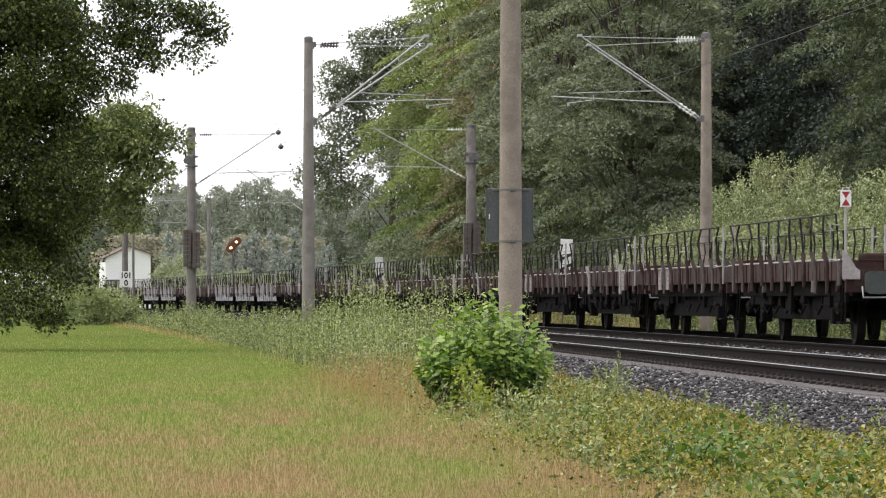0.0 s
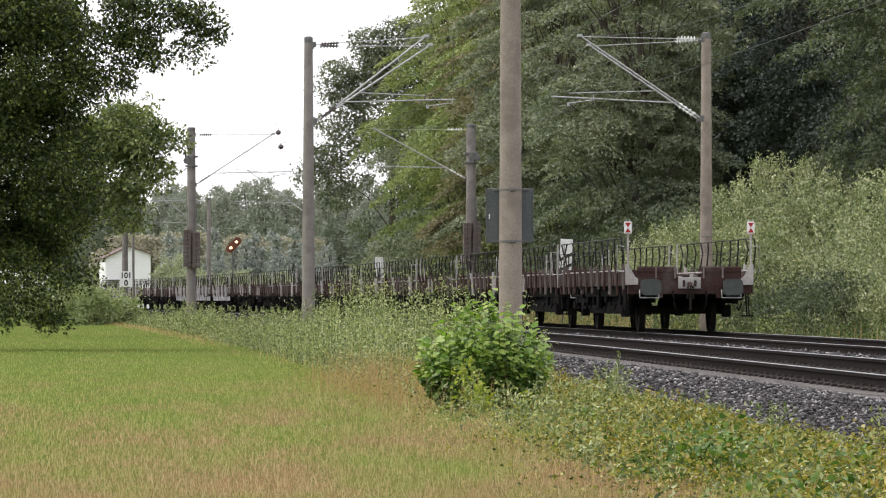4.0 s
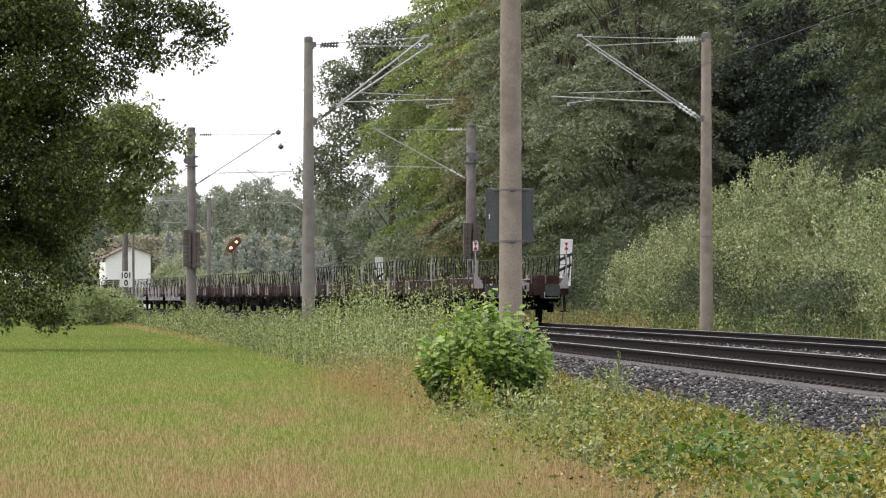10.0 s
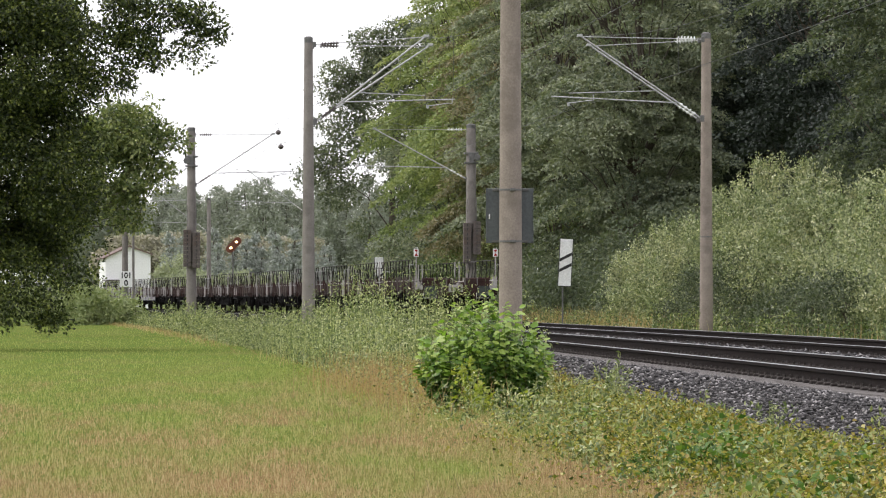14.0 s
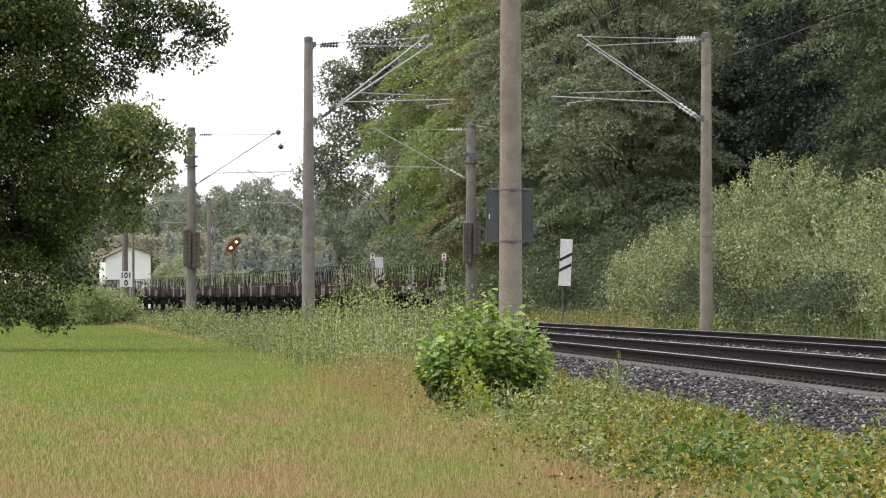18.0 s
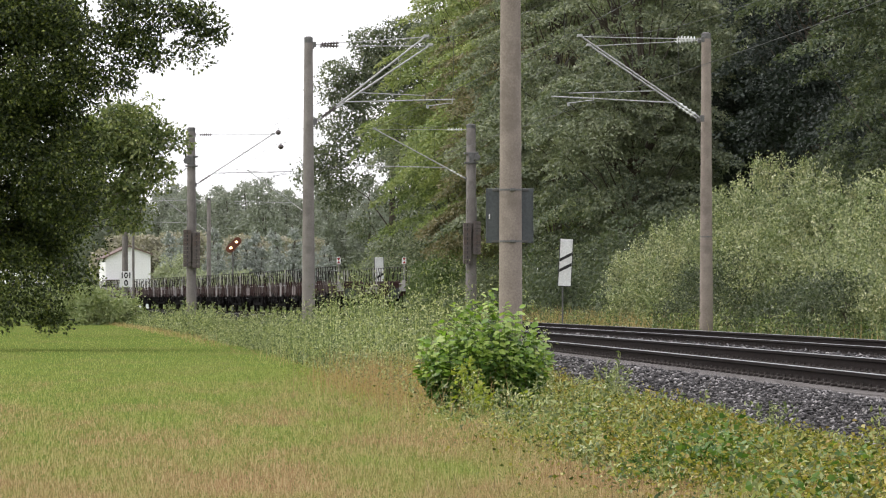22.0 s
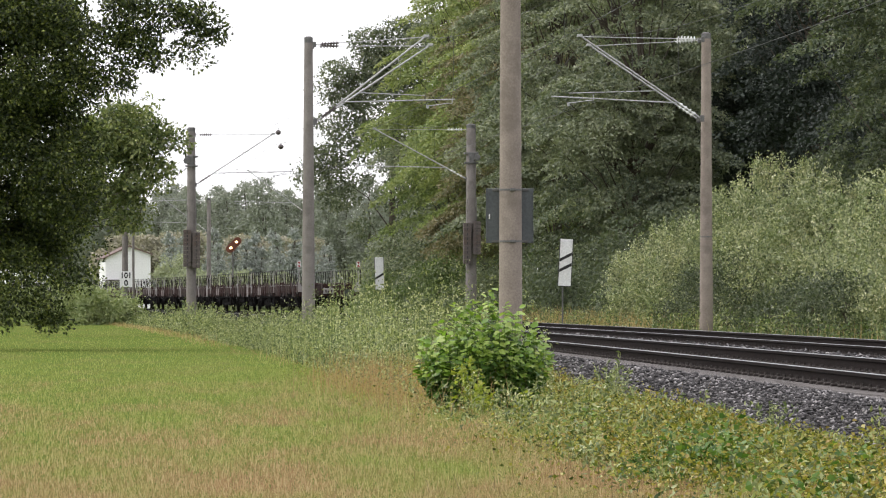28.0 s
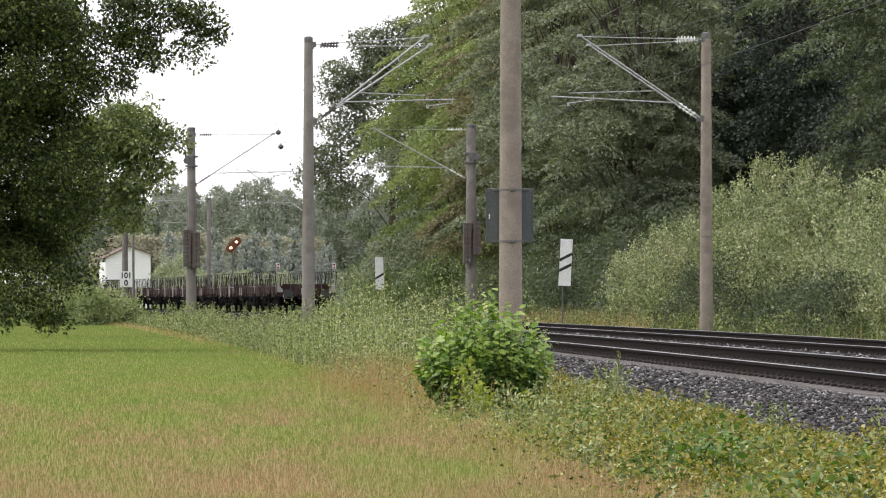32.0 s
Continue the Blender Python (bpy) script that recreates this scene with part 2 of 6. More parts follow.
def grass_build(t, b):
    """Meadow blades: green with straw-coloured dry patches."""
    g = t.nodes.new("ShaderNodeNewGeometry")
    r = g.outputs["Random Per Island"]
    green = ramp(t, r, [(0.0, (0.165, 0.2, 0.046)), (0.5, (0.265, 0.308, 0.078)), (1.0, (0.415, 0.44, 0.15))])
    dry = ramp(t, r, [(0.0, (0.25, 0.15, 0.08)), (0.5, (0.39, 0.25, 0.135)), (1.0, (0.60, 0.45, 0.26))])
    big = noise_of(t, 0.95, 5.0, 0.62, stretch=(1, 0.16, 1))
    mid = noise_of(t, 4.5, 3.0, 0.6, stretch=(1, 0.25, 1))
    s = t.nodes.new("ShaderNodeSeparateXYZ")
    c = t.nodes.new("ShaderNodeTexCoord")
    t.links.new(c.outputs["Object"], s.inputs[0])
    m = t.nodes.new("ShaderNodeMapRange")
    m.inputs[1].default_value, m.inputs[2].default_value = 34.0, 95.0
    m.inputs[3].default_value, m.inputs[4].default_value = 0.12, -0.26
    t.links.new(s.outputs[1], m.inputs[0])
    add = t.nodes.new("ShaderNodeMath")
    t.links.new(big, add.inputs[0])
    t.links.new(m.outputs[0], add.inputs[1])
    add2 = t.nodes.new("ShaderNodeMath")
    add2.operation = "MULTIPLY_ADD"
    add2.inputs[1].default_value = 0.4
    t.links.new(mid, add2.inputs[0])
    t.links.new(add.outputs[0], add2.inputs[2])
    add3 = t.nodes.new("ShaderNodeMath")
    add3.operation = "MULTIPLY_ADD"
    add3.inputs[1].default_value = 0.10
    t.links.new(r, add3.inputs[0])
    t.links.new(add2.outputs[0], add3.inputs[2])
    f = ramp(t, add3.outputs[0], [(0.62, (0, 0, 0)), (0.92, (1, 1, 1))])
    col = mixed(t, f, green, dry)
    t.links.new(col, b.inputs["Base Color"])
    b.inputs["Roughness"].default_value = 0.7
    b.inputs["Specular IOR Level"].default_value = 0.08
    tr = t.nodes.new("ShaderNodeBsdfTranslucent")
    t.links.new(col, tr.inputs[0])
    mx = t.nodes.new("ShaderNodeMixShader")
    mx.inputs[0].default_value = 0.48
    t.links.new(b.outputs[0], mx.inputs[1])
    t.links.new(tr.outputs[0], mx.inputs[2])
    t.links.new(mx.outputs[0], t.nodes["Material Output"].inputs[0])


def soil_build(t, b):
    """The meadow sheet: short sward over earth."""
    big = noise_of(t, 0.95, 5.0, 0.62, stretch=(1, 0.16, 1))
    fine = noise_of(t, 14.0, 4.0, 0.7, stretch=(1, 0.5, 1))
    col = ramp(t, big, [(0.45, (0.085, 0.13, 0.025)), (0.70, (0.17, 0.145, 0.06))])
    col = mixed(t, 0.5, col, ramp(t, fine, [(0.3, (0.05, 0.075, 0.018)), (0.7, (0.16, 0.20, 0.055))]))
    t.links.new(col, b.inputs["Base Color"])
    b.inputs["Roughness"].default_value = 0.95
    b.inputs["Specular IOR Level"].default_value = 0.0
    bumped(t, b, fine, 0.6, 0.03)


def stone_build(t, b):
    g = t.nodes.new("ShaderNodeNewGeometry")
    col = ramp(t, g.outputs["Random Per Island"], [(0.0, (0.008, 0.007, 0.007)), (0.45, (0.028, 0.025, 0.025)), (0.78, (0.115, 0.106, 0.106)), (1.0, (0.48, 0.455, 0.45))])
    col = mixed(t, 0.3, col, ramp(t, noise_of(t, 40.0), [(0.3, (0.02, 0.018, 0.019)), (0.7, (0.10, 0.095, 0.098))]))
    t.links.new(col, b.inputs["Base Color"])
    b.inputs["Roughness"].default_value = 0.85


GRASS = material("meadow_blade", grass_build)
SOIL = material("meadow_ground", soil_build)
STONE = material("ballast_stone", stone_build)
# bed colour near black: paints the shadow in the gaps between stones
BED_SHADE = surface("ballast_bed", (0.008, 0.0072, 0.0074), (0.024, 0.022, 0.023), 12.0, 28.0, 0.95, bump=1.0)


# ---------------------------------------------------------------- mesh tools
class Form:
    """Collects boxes, tubes and turned shapes into one mesh."""

    def __init__(self):
        self.v, self.f = [], []

    def add(self, verts, faces, m=None):
        k = len(self.v)
        self.v += [tuple(m @ Vector(p)) if m else tuple(p) for p in verts]
        self.f += [tuple(i + k for i in f) for f in faces]
        return self

    def box(self, c, s, m=None, e=None):
        """A box with chamfered edges: centre, size."""
        hx, hy, hz = (a / 2 for a in s)
        e = min(0.12 * min(s), 0.02) if e is None else e
        v, f = [], []
        for sx in (-1, 1):
            for sy in (-1, 1):
                for sz in (-1, 1):
                    v += [(c[0] + sx * hx, c[1] + sy * (hy - e), c[2] + sz * (hz - e)),
                          (c[0] + sx * (hx - e), c[1] + sy * hy, c[2] + sz * (hz - e)),
                          (c[0] + sx * (hx - e), c[1] + sy * (hy - e), c[2] + sz * hz)]
        def i(sx, sy, sz, a):
            return ((sx > 0) * 4 + (sy > 0) * 2 + (sz > 0)) * 3 + a
        for s_ in (-1, 1):
            q = ((-1, -1), (1, -1), (1, 1), (-1, 1))
            w = q if s_ > 0 else q[::-1]
            f.append(tuple(i(s_, a, b, 0) for a, b in w))
            f.append(tuple(i(b, s_, a, 1) for a, b in w))
            f.append(tuple(i(a, b, s_, 2) for a, b in w))
        for a in (-1, 1):
            for b in (-1, 1):
                f.append((i(a, b, -1, 0), i(a, b, 1, 0), i(a, b, 1, 1), i(a, b, -1, 1)))
                f.append((i(a, -1, b, 0), i(a, 1, b, 0), i(a, 1, b, 2), i(a, -1, b, 2)))
                f.append((i(-1, a, b, 1), i(1, a, b, 1), i(1, a, b, 2), i(-1, a, b, 2)))
                for d in (-1, 1):
                    f.append((i(a, b, d, 0), i(a, b, d, 1), i(a, b, d, 2)))
        return self.add(v, f, m)

    def tube(self, pts, r, n=8, r2=None, caps=True):
        pts = [Vector(p) for p in pts]
        v, f = [], []
        up0 = None
        for k, p in enumerate(pts):
            d = (pts[min(k + 1, len(pts) - 1)] - pts[max(k - 1, 0)]).normalized()
            if up0 is None:
                up0 = Vector((0, 0, 1)) if abs(d.z) < 0.9 else Vector((1, 0, 0))
            a = d.cross(up0).normalized()
            b = d.cross(a).normalized()
            rr = r if r2 is None else r + (r2 - r) * k / (len(pts) - 1)
            for j in range(n):
                w = 2 * math.pi * j / n
                v.append(p + a * (rr * math.cos(w)) + b * (rr * math.sin(w)))
        for k in range(len(pts) - 1):
            for j in range(n):
                q = (j + 1) % n
                f.append((k * n + j, k * n + q, (k + 1) * n + q, (k + 1) * n + j))
        if caps:
            f.append(tuple(range(n))[::-1])
            f.append(tuple(range((len(pts) - 1) * n, len(pts) * n)))
        return self.add(v, f)

    def turned(self, profile, n=16, m=None):
        """Turned about z: list of (radius, height)."""
        v, f = [], []
        for r, z in profile:
            for j in range(n):
                w = 2 * math.pi * j / n
                v.append((r * math.cos(w), r * math.sin(w), z))
        for k in range(len(profile) - 1):
            for j in range(n):
                q = (j + 1) % n
                f.append((k * n + j, k * n + q, (k + 1) * n + q, (k + 1) * n + j))
        f.append(tuple(range(n))[::-1])
        f.append(tuple(range((len(profile) - 1) * n, len(profile) * n)))
        return self.add(v, f, m)

    def slab(self, outline, depth, m=None):
        """An outline in x and z, pushed along y by depth."""
        n = len(outline)
        v = [(x, -depth / 2, z) for x, z in outline] + [(x, depth / 2, z) for x, z in outline]
        f = [tuple(range(n)), tuple(range(2 * n - 1, n - 1, -1))]
        f += [(i, i + n, (i + 1) % n + n, (i + 1) % n) for i in range(n)]
        return self.add(v, f, m)

    def mesh(self, name, mat, smooth=True):
        me = bpy.data.meshes.new(name)
        me.from_pydata(self.v, [], self.f)
        bm = bmesh.new()
        bm.from_mesh(me)
        bmesh.ops.recalc_face_normals(bm, faces=bm.faces)
        bm.to_mesh(me)
        bm.free()
        if smooth:
            me.polygons.foreach_set("use_smooth", [True] * len(me.polygons))
            me.set_sharp_from_angle(angle=radians(35))
        me.materials.append(mat)
        return me


def thing(name, m, label, category, group="", kind=""):
    ob = new(name)
    ob.empty_display_size = 0.2
    ob.matrix_basis = m
    return tagged(ob, label, category, group, kind)


def part(name, form, mat, parent, label="", smooth=True, m=None):
    data = form.mesh(name, mat, smooth) if isinstance(form, Form) else form
    ob = new(name, data)
    ob.parent = parent
    if m is not None:
        ob.matrix_basis = m
    return tagged(ob, label)


def np_mesh(name, verts, loops, per_face, mat, smooth=False):
    """A mesh from arrays; all faces have the same number of corners."""
    me = bpy.data.meshes.new(name)
    n = len(loops) // per_face
    me.vertices.add(len(verts))
    me.vertices.foreach_set("co", np.ascontiguousarray(verts, np.float32).ravel())
    me.loops.add(len(loops))
    me.loops.foreach_set("vertex_index", np.ascontiguousarray(loops, np.int32))
    me.polygons.add(n)
    me.polygons.foreach_set("loop_start", np.arange(0, n * per_face, per_face, dtype=np.int32))
    if smooth:
        me.polygons.foreach_set("use_smooth", np.ones(n, bool))
    me.update(calc_edges=True)
    me.materials.append(mat)
    return me


def unit(a):
    return a / np.maximum(np.linalg.norm(a, axis=1, keepdims=True), 1e-6)


def leaves(rng, at, out, size, wide=0.55, fold=0.18, plain=False, level=0.0):
    """Arrays of folded four-cornered leaves: base points, directions, sizes."""
    n = len(at)
    out = unit(out)
    side = unit(np.cross(out, rng.normal(size=(n, 3)) + np.array([0, 0, level])))
    up = np.cross(side, out)
    s = np.asarray(size).reshape(-1, 1) * np.ones((n, 1))
    w = s * wide * 0.5
    if plain:
        v = np.stack([at + side * w, at - side * w, at + out * s], 1)
        return v.reshape(-1, 3), np.arange(3 * n)
    v = np.empty((n, 4, 3))
    v[:, 0] = at
    v[:, 1] = at + out * s * 0.45 + side * w + up * s * fold
    v[:, 2] = at + out * s
    v[:, 3] = at + out * s * 0.45 - side * w + up * s * fold
    return v.reshape(-1, 3), np.arange(4 * n)


def blades(rng, x, y, z, height, width, lean=0.35):
    n = len(x)
    a = rng.uniform(0, 2 * math.pi, n)
    b = rng.uniform(0, 2 * math.pi, n)
    tilt = np.abs(rng.normal(0, lean, n))
    v = np.empty((n, 3, 3))
    p = np.stack([x, y, z], 1)
    # blades show their broad side across the line of the meadow more often than not
    d = np.stack([np.cos(a) + 0.6 * np.sign(np.cos(a)), np.sin(a), 0 * a], 1) * (width / 2)[:, None]
    v[:, 0] = p - d
    v[:, 1] = p + d
    v[:, 2] = p + np.stack([np.cos(b) * np.sin(tilt) * height, np.sin(b) * np.sin(tilt) * height, np.cos(tilt) * height], 1)
    return v.reshape(-1, 3), np.arange(3 * n)


# ---------------------------------------------------------------- ground
def build_ground():
    """One sheet that reaches the horizon; fine mesh near the line, coarse far off."""
    xs = np.concatenate([[-4000, -1500, -600, -250, -120], np.arange(-60, 61, 2.0), [120, 250, 600, 1500, 4000]])
    ys = np.concatenate([[-3000, -800, -200, -60, -20], np.arange(0, 180, 2.0), np.arange(180, 420, 8.0), [450, 520, 640, 900, 1500, 4500]])
    v, idx = [], {}
    for j, y in enumerate(ys):
        for i, x in enumerate(xs):
            z = GROUND + 0.004 * noise.noise((x * 0.13, y * 0.06, 0.3)) * (abs(x) < 100 and abs(y) < 500)
            v.append((x, y, z))
    nx = len(xs)
    f = [(j * nx + i, j * nx + i + 1, (j + 1) * nx + i + 1, (j + 1) * nx + i) for j in range(len(ys) - 1) for i in range(nx - 1)]
    me = bpy.data.meshes.new("ground")
    me.from_pydata(v, [], f)
    me.polygons.foreach_set("use_smooth", [True] * len(f))
    me.materials.append(SOIL)
    tagged(new("ground", me), "flat mown meadow with green and straw-coloured grass", "meadow", kind="structure")


def bed_height(o):
    """The ballast's upper surface over the offset from the middle of the line."""
    a = abs(o)
    if a < 3.32:
        return -0.26
    if a < 3.55:
        return -0.205
    return -0.205 - (a - 3.55) / 0.95 * 0.30


def build_bed():
    os_ = [-4.9, -4.6, -4.2, -3.8, -3.55, -3.38, -3.3, -2.0, -0.7, 0.0, 0.7, 2.0, 3.3, 3.38, 3.55, 3.8, 4.2, 4.6]
    ls = np.concatenate([np.arange(-45, 90, 0.5), np.arange(90, 420, 4.0)])
    v = []
    for l in ls:
        for o in os_:
            x, y = on_line(l, o)
            w = 0.03 * noise.noise((l * 1.3, o * 3, 0)) if abs(o) > 3.4 else 0.0
            v.append((x, y, bed_height(o) + w))
    n = len(os_)
    f = [(j * n + i, j * n + i + 1, (j + 1) * n + i + 1, (j + 1) * n + i) for j in range(len(ls) - 1) for i in range(n - 1)]
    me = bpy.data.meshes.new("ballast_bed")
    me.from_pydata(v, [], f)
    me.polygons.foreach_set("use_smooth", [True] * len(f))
    me.materials.append(BED_SHADE)
    tagged(new("ballast_bed", me), "crushed-stone ballast bed under two tracks, blackened as gap shade", "ballast", kind="structure")


def build_stones():
    rng = np.random.default_rng(5)
    zones = [(-4.75, -3.34, -20, 12, 40000, 0.0235), (-4.75, -3.34, 12, 75, 26000, 0.031), (-4.4, -3.32, 75, 200, 5000, 0.055),
             (-1.1, 1.1, -15, 120, 9000, 0.036), (-2.6, -1.4, -15, 60, 4000, 0.03), (1.4, 2.6, -15, 60, 3000, 0.03), (-3.36, -2.86, -20, 80, 7000, 0.026)]
    base = np.array([(1, 0, 0), (-1, 0, 0), (0, 1, 0), (0, -1, 0), (0, 0, 1), (0, 0, -1)], float)
    tri = np.array([(0, 2, 4), (2, 1, 4), (1, 3, 4), (3, 0, 4), (2, 0, 5), (1, 2, 5), (3, 1, 5), (0, 3, 5)])
    vs, fs, k = [], [], 0
    for o0, o1, l0, l1, n, s in zones:
        o = rng.uniform(o0, o1, n)
        l = rng.uniform(l0, l1, n)
        x, y = line_np(l, o)
        a = np.abs(o)
        z = np.where(a < 3.55, -0.205, -0.205 - (a - 3.55) / 0.95 * 0.30) + rng.uniform(-0.02, 0.05, n)
        z += np.where(a < 1.2, 0.035, np.where((a > 2.8) & (a < 3.36), -0.03, 0.0))
        q = base[None] * rng.uniform(0.55, 1.25, (n, 6, 1)) * (s * rng.uniform(0.6, 1.25, (n, 1, 1)))
        q = q + rng.normal(0, s * 0.22, (n, 6, 3))
        q[:, :, 2] *= 0.62
        w = rng.uniform(0, 6.28, n)
        c, d = np.cos(w)[:, None], np.sin(w)[:, None]
        q = np.stack([q[..., 0] * c - q[..., 1] * d, q[..., 0] * d + q[..., 1] * c, q[..., 2]], -1)
        q += np.stack([x, y, z], 1)[:, None]
        vs.append(q.reshape(-1, 3))
        fs.append((tri[None] + 6 * np.arange(n)[:, None, None]).ravel() + k)
        k += 6 * n
    me = np_mesh("ballast_stones", np.concatenate(vs), np.concatenate(fs), 3, STONE)
    tagged(new("ballast_stones", me), "loose angular grey ballast stones beside the rails", "ballast", kind="stuff")


# ---------------------------------------------------------------- tracks
def rail_sweep(o, profile, z, l0=-45.0, l1=420.0):
    ls = np.arange(l0, l1 + 1, 5.0)
    v, f = [], []
    n = len(profile)
    for l in ls:
        for a, b in profile:
            x, y = on_line(l, o + a)
            v.append((x, y, z + b))
    for j in range(len(ls) - 1):
        for i in range(n):
            q = (i + 1) % n
            f.append((j * n + i, j * n + q, (j + 1) * n + q, (j + 1) * n + i))
    g = Form()
    g.v, g.f = v, f
    return g


FOOT = [(-0.072, -0.16), (0.072, -0.16), (0.072, -0.15), (0.018, -0.135), (0.010, -0.12), (0.010, -0.05), (0.034, -0.038), (0.036, -0.004),
        (-0.036, -0.004), (-0.034, -0.038), (-0.010, -0.05), (-0.010, -0.12), (-0.018, -0.135), (-0.072, -0.15)]
HEAD = [(-0.036, -0.0036), (0.036, -0.0036), (0.033, -0.001), (0.024, 0.0), (-0.024, 0.0), (-0.033, -0.001)]


def build_track(mid, label):
    track = thing("railway_track", Matrix(), label, "railway track", "railway tracks", "structure")
    for s in (-1, 1):
        o, z = mid + s * RAIL_OFF, s * 0.012
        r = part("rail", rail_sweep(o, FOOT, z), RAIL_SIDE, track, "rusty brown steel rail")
        part("rail_head", rail_sweep(o, HEAD, z), RAIL_HEAD, r, "polished steel running surface")
    # sleepers: a raised seat at each rail and a lower middle
    g = Form()
    prof = [(-1.3, -0.06), (-1.28, -0.01), (-1.0, 0.0), (-0.5, 0.0), (-0.3, -0.03), (0.3, -0.03), (0.5, 0.0), (1.0, 0.0), (1.28, -0.01), (1.3, -0.06), (1.3, -0.2), (-1.3, -0.2)]
    g.slab(prof, 0.26)
    me = g.mesh("sleeper", SLEEPER, False)
    fast = Form()
    k = -30
    clip = Form()
    for s in (-1, 1):
        for q in (-1, 1):
            clip.box((s * RAIL_OFF + q * 0.105, 0, 0.018), (0.075, 0.13, 0.035), e=0.01)
            clip.tube([(s * RAIL_OFF + q * 0.13, 0, 0.0), (s * RAIL_OFF + q * 0.13, 0, 0.065)], 0.018, 6)
    n = 0
    while k * 0.6 < 400:
        l = k * 0.6
        m = at_line(l, mid, -0.168)
        if n < 290:
            part("sleeper", me, SLEEPER, track, m=m)
        else:
            fast_far.add(g.v, g.f, m)
        if l < 110:
            fast.add(clip.v, clip.f, m)
        k += 1
        n += 1
    fo = part("fastening", fast, FASTENER, track, "rusty rail clips", smooth=False)
    tagged(fo, kind="stuff")
    far = part("far_sleepers", fast_far, SLEEPER, track, smooth=False)
    tagged(far, kind="stuff")
    fast_far.v, fast_far.f = [], []


fast_far = Form()

# ---------------------------------------------------------------- masts and wires
MAST_L = {"near": [21.6, 93.1, 164.1, 238.5, 309.0], "far": [91.3, 162.4, 243.0, 322.0]}


def insulator(parent, p, q, mat=PORCELAIN, sheds=6, r=0.075):
    p, q = Vector(p), Vector(q)
    d = q - p
    prof = [(0.02, 0.0)]
    for i in range(sheds):
        a = (i + 0.25) / sheds
        prof += [(0.022, a - 0.1 / sheds), (r, a), (r * 0.9, a + 0.1 / sheds), (0.022, a + 0.35 / sheds)]
    prof += [(0.02, 1.0)]
    prof = [(a, b * d.length) for a, b in prof]
    m = Matrix.Translation(p) @ d.to_track_quat("Z", "Y").to_matrix().to_4x4()
    g = Form().turned(prof, 10, m)
    return part("insulator", g, mat, parent, "ribbed glazed insulator")


def cantilever(mast, s, dy, reach, low, high, tip, glaze=PORCELAIN, steady=True, pull=-1, ext=-0.1, root=0.23, rise=0.07, stay=0.011):
    """Arm in the mast's space. s: side on which the track lies."""
    x0 = s * 0.17
    part("bracket", Form().box((s * 0.15, dy, low), (0.10, 0.12, 0.16)), DULL_STEEL, mast)
    part("bracket", Form().box((s * 0.13, dy, high), (0.08, 0.10, 0.14)), DULL_STEEL, mast)
    a, b = Vector((x0, dy, low)), Vector((s * reach, dy * 1.6, tip))
    d = b - a
    insulator(mast, a + d * 0.05, a + d * 0.19, glaze, 4, 0.05)
    part("diagonal_tube", Form().tube([a, a + d * 0.06], 0.022, 8).tube([a + d * 0.19, b + d * 0.02], 0.023, 8), GALVANISED, mast, "galvanised slanting tube")
    h = Vector((x0, dy, high))
    e = b - h
    insulator(mast, h + e * 0.05, h + e * 0.21, glaze)
    part("top_tube", Form().tube([h, h + e * 0.07], 0.012, 8).tube([h + e * 0.2, b], stay, 8), GALVANISED, mast, "thin galvanised stay tube")
    part("wire_clamp", Form().box(b + Vector((s * 0.04, 0, 0.03)), (0.14, 0.08, 0.07)), GALVANISED, mast)
    c = a + d * root
    if not steady:
        c = a + d * 0.39
    end = Vector((s * (reach + (0.75 if steady else ext)), dy * 1.6, c.z + (rise if steady else -0.06)))
    part("registration_tube", Form().tube([c, end], 0.017 if steady else 0.012, 8), GALVANISED, mast, "galvanised registration tube")
    if steady:
        q = end - Vector((s * (0.06 if pull < 0 else 1.05), 0, 0))
        w = s * pull
        part("steady_arm", Form().tube([q + Vector((0, 0, 0.05)), q - Vector((0, 0, 0.10)), q + Vector((w * 0.10, 0, -0.10)), q + Vector((w * 0.62, 0, -0.17))], 0.014, 6), GALVANISED, mast)
        part("wire_grip", Form().box(q + Vector((w * 0.62, 0, -0.19)), (0.06, 0.07, 0.09)), GALVANISED, mast)


def mast_shaft(mast, top, r_top, r_base, mat, label):
    n = 24
    g = Form().turned([(r_base * 1.01, GROUND - 0.3), (r_base, -0.2), (r_base + (r_top - r_base) * 0.5, top * 0.5), (r_top, top - 0.03), (r_top * 0.93, top)], n)
    part("shaft", g, mat, mast, label)
    part("cap", Form().turned([(r_top * 1.02, top - 0.14), (r_top * 1.03, top - 0.01), (r_top * 0.6, top + 0.02)], n), DULL_STEEL, mast)


def strap(mast, z, r):
    g = Form().turned([(r - 0.005, z - 0.012), (r + 0.006, z - 0.012), (r + 0.006, z + 0.012), (r - 0.005, z + 0.012)], 24)
    g.box((0.02, -r - 0.015, z), (0.07, 0.04, 0.035))
    part("strap", g, DULL_STEEL, mast, "steel strap with a bolt")


def weights(mast, x, y, z0, z1, n):
    st = part("weight_stack", Form().tube([(x, y, z0 - 0.1), (x, y, z1 + 0.9)], 0.012, 6), DULL_STEEL, mast, "hanging rod of tension weights")
    h = (z1 - z0) / n
    for i in range(n):
        part("weight", Form().box((x, y, z0 + (i + 0.5) * h), (0.29, 0.27, h * 0.95), e=0.008), WEIGHT_IRON, st)
        part("weight_slot", Form().box((x, y - 0.137, z0 + (i + 0.5) * h), (0.035, 0.012, h * 0.55)), SIGN_BLACK, st)


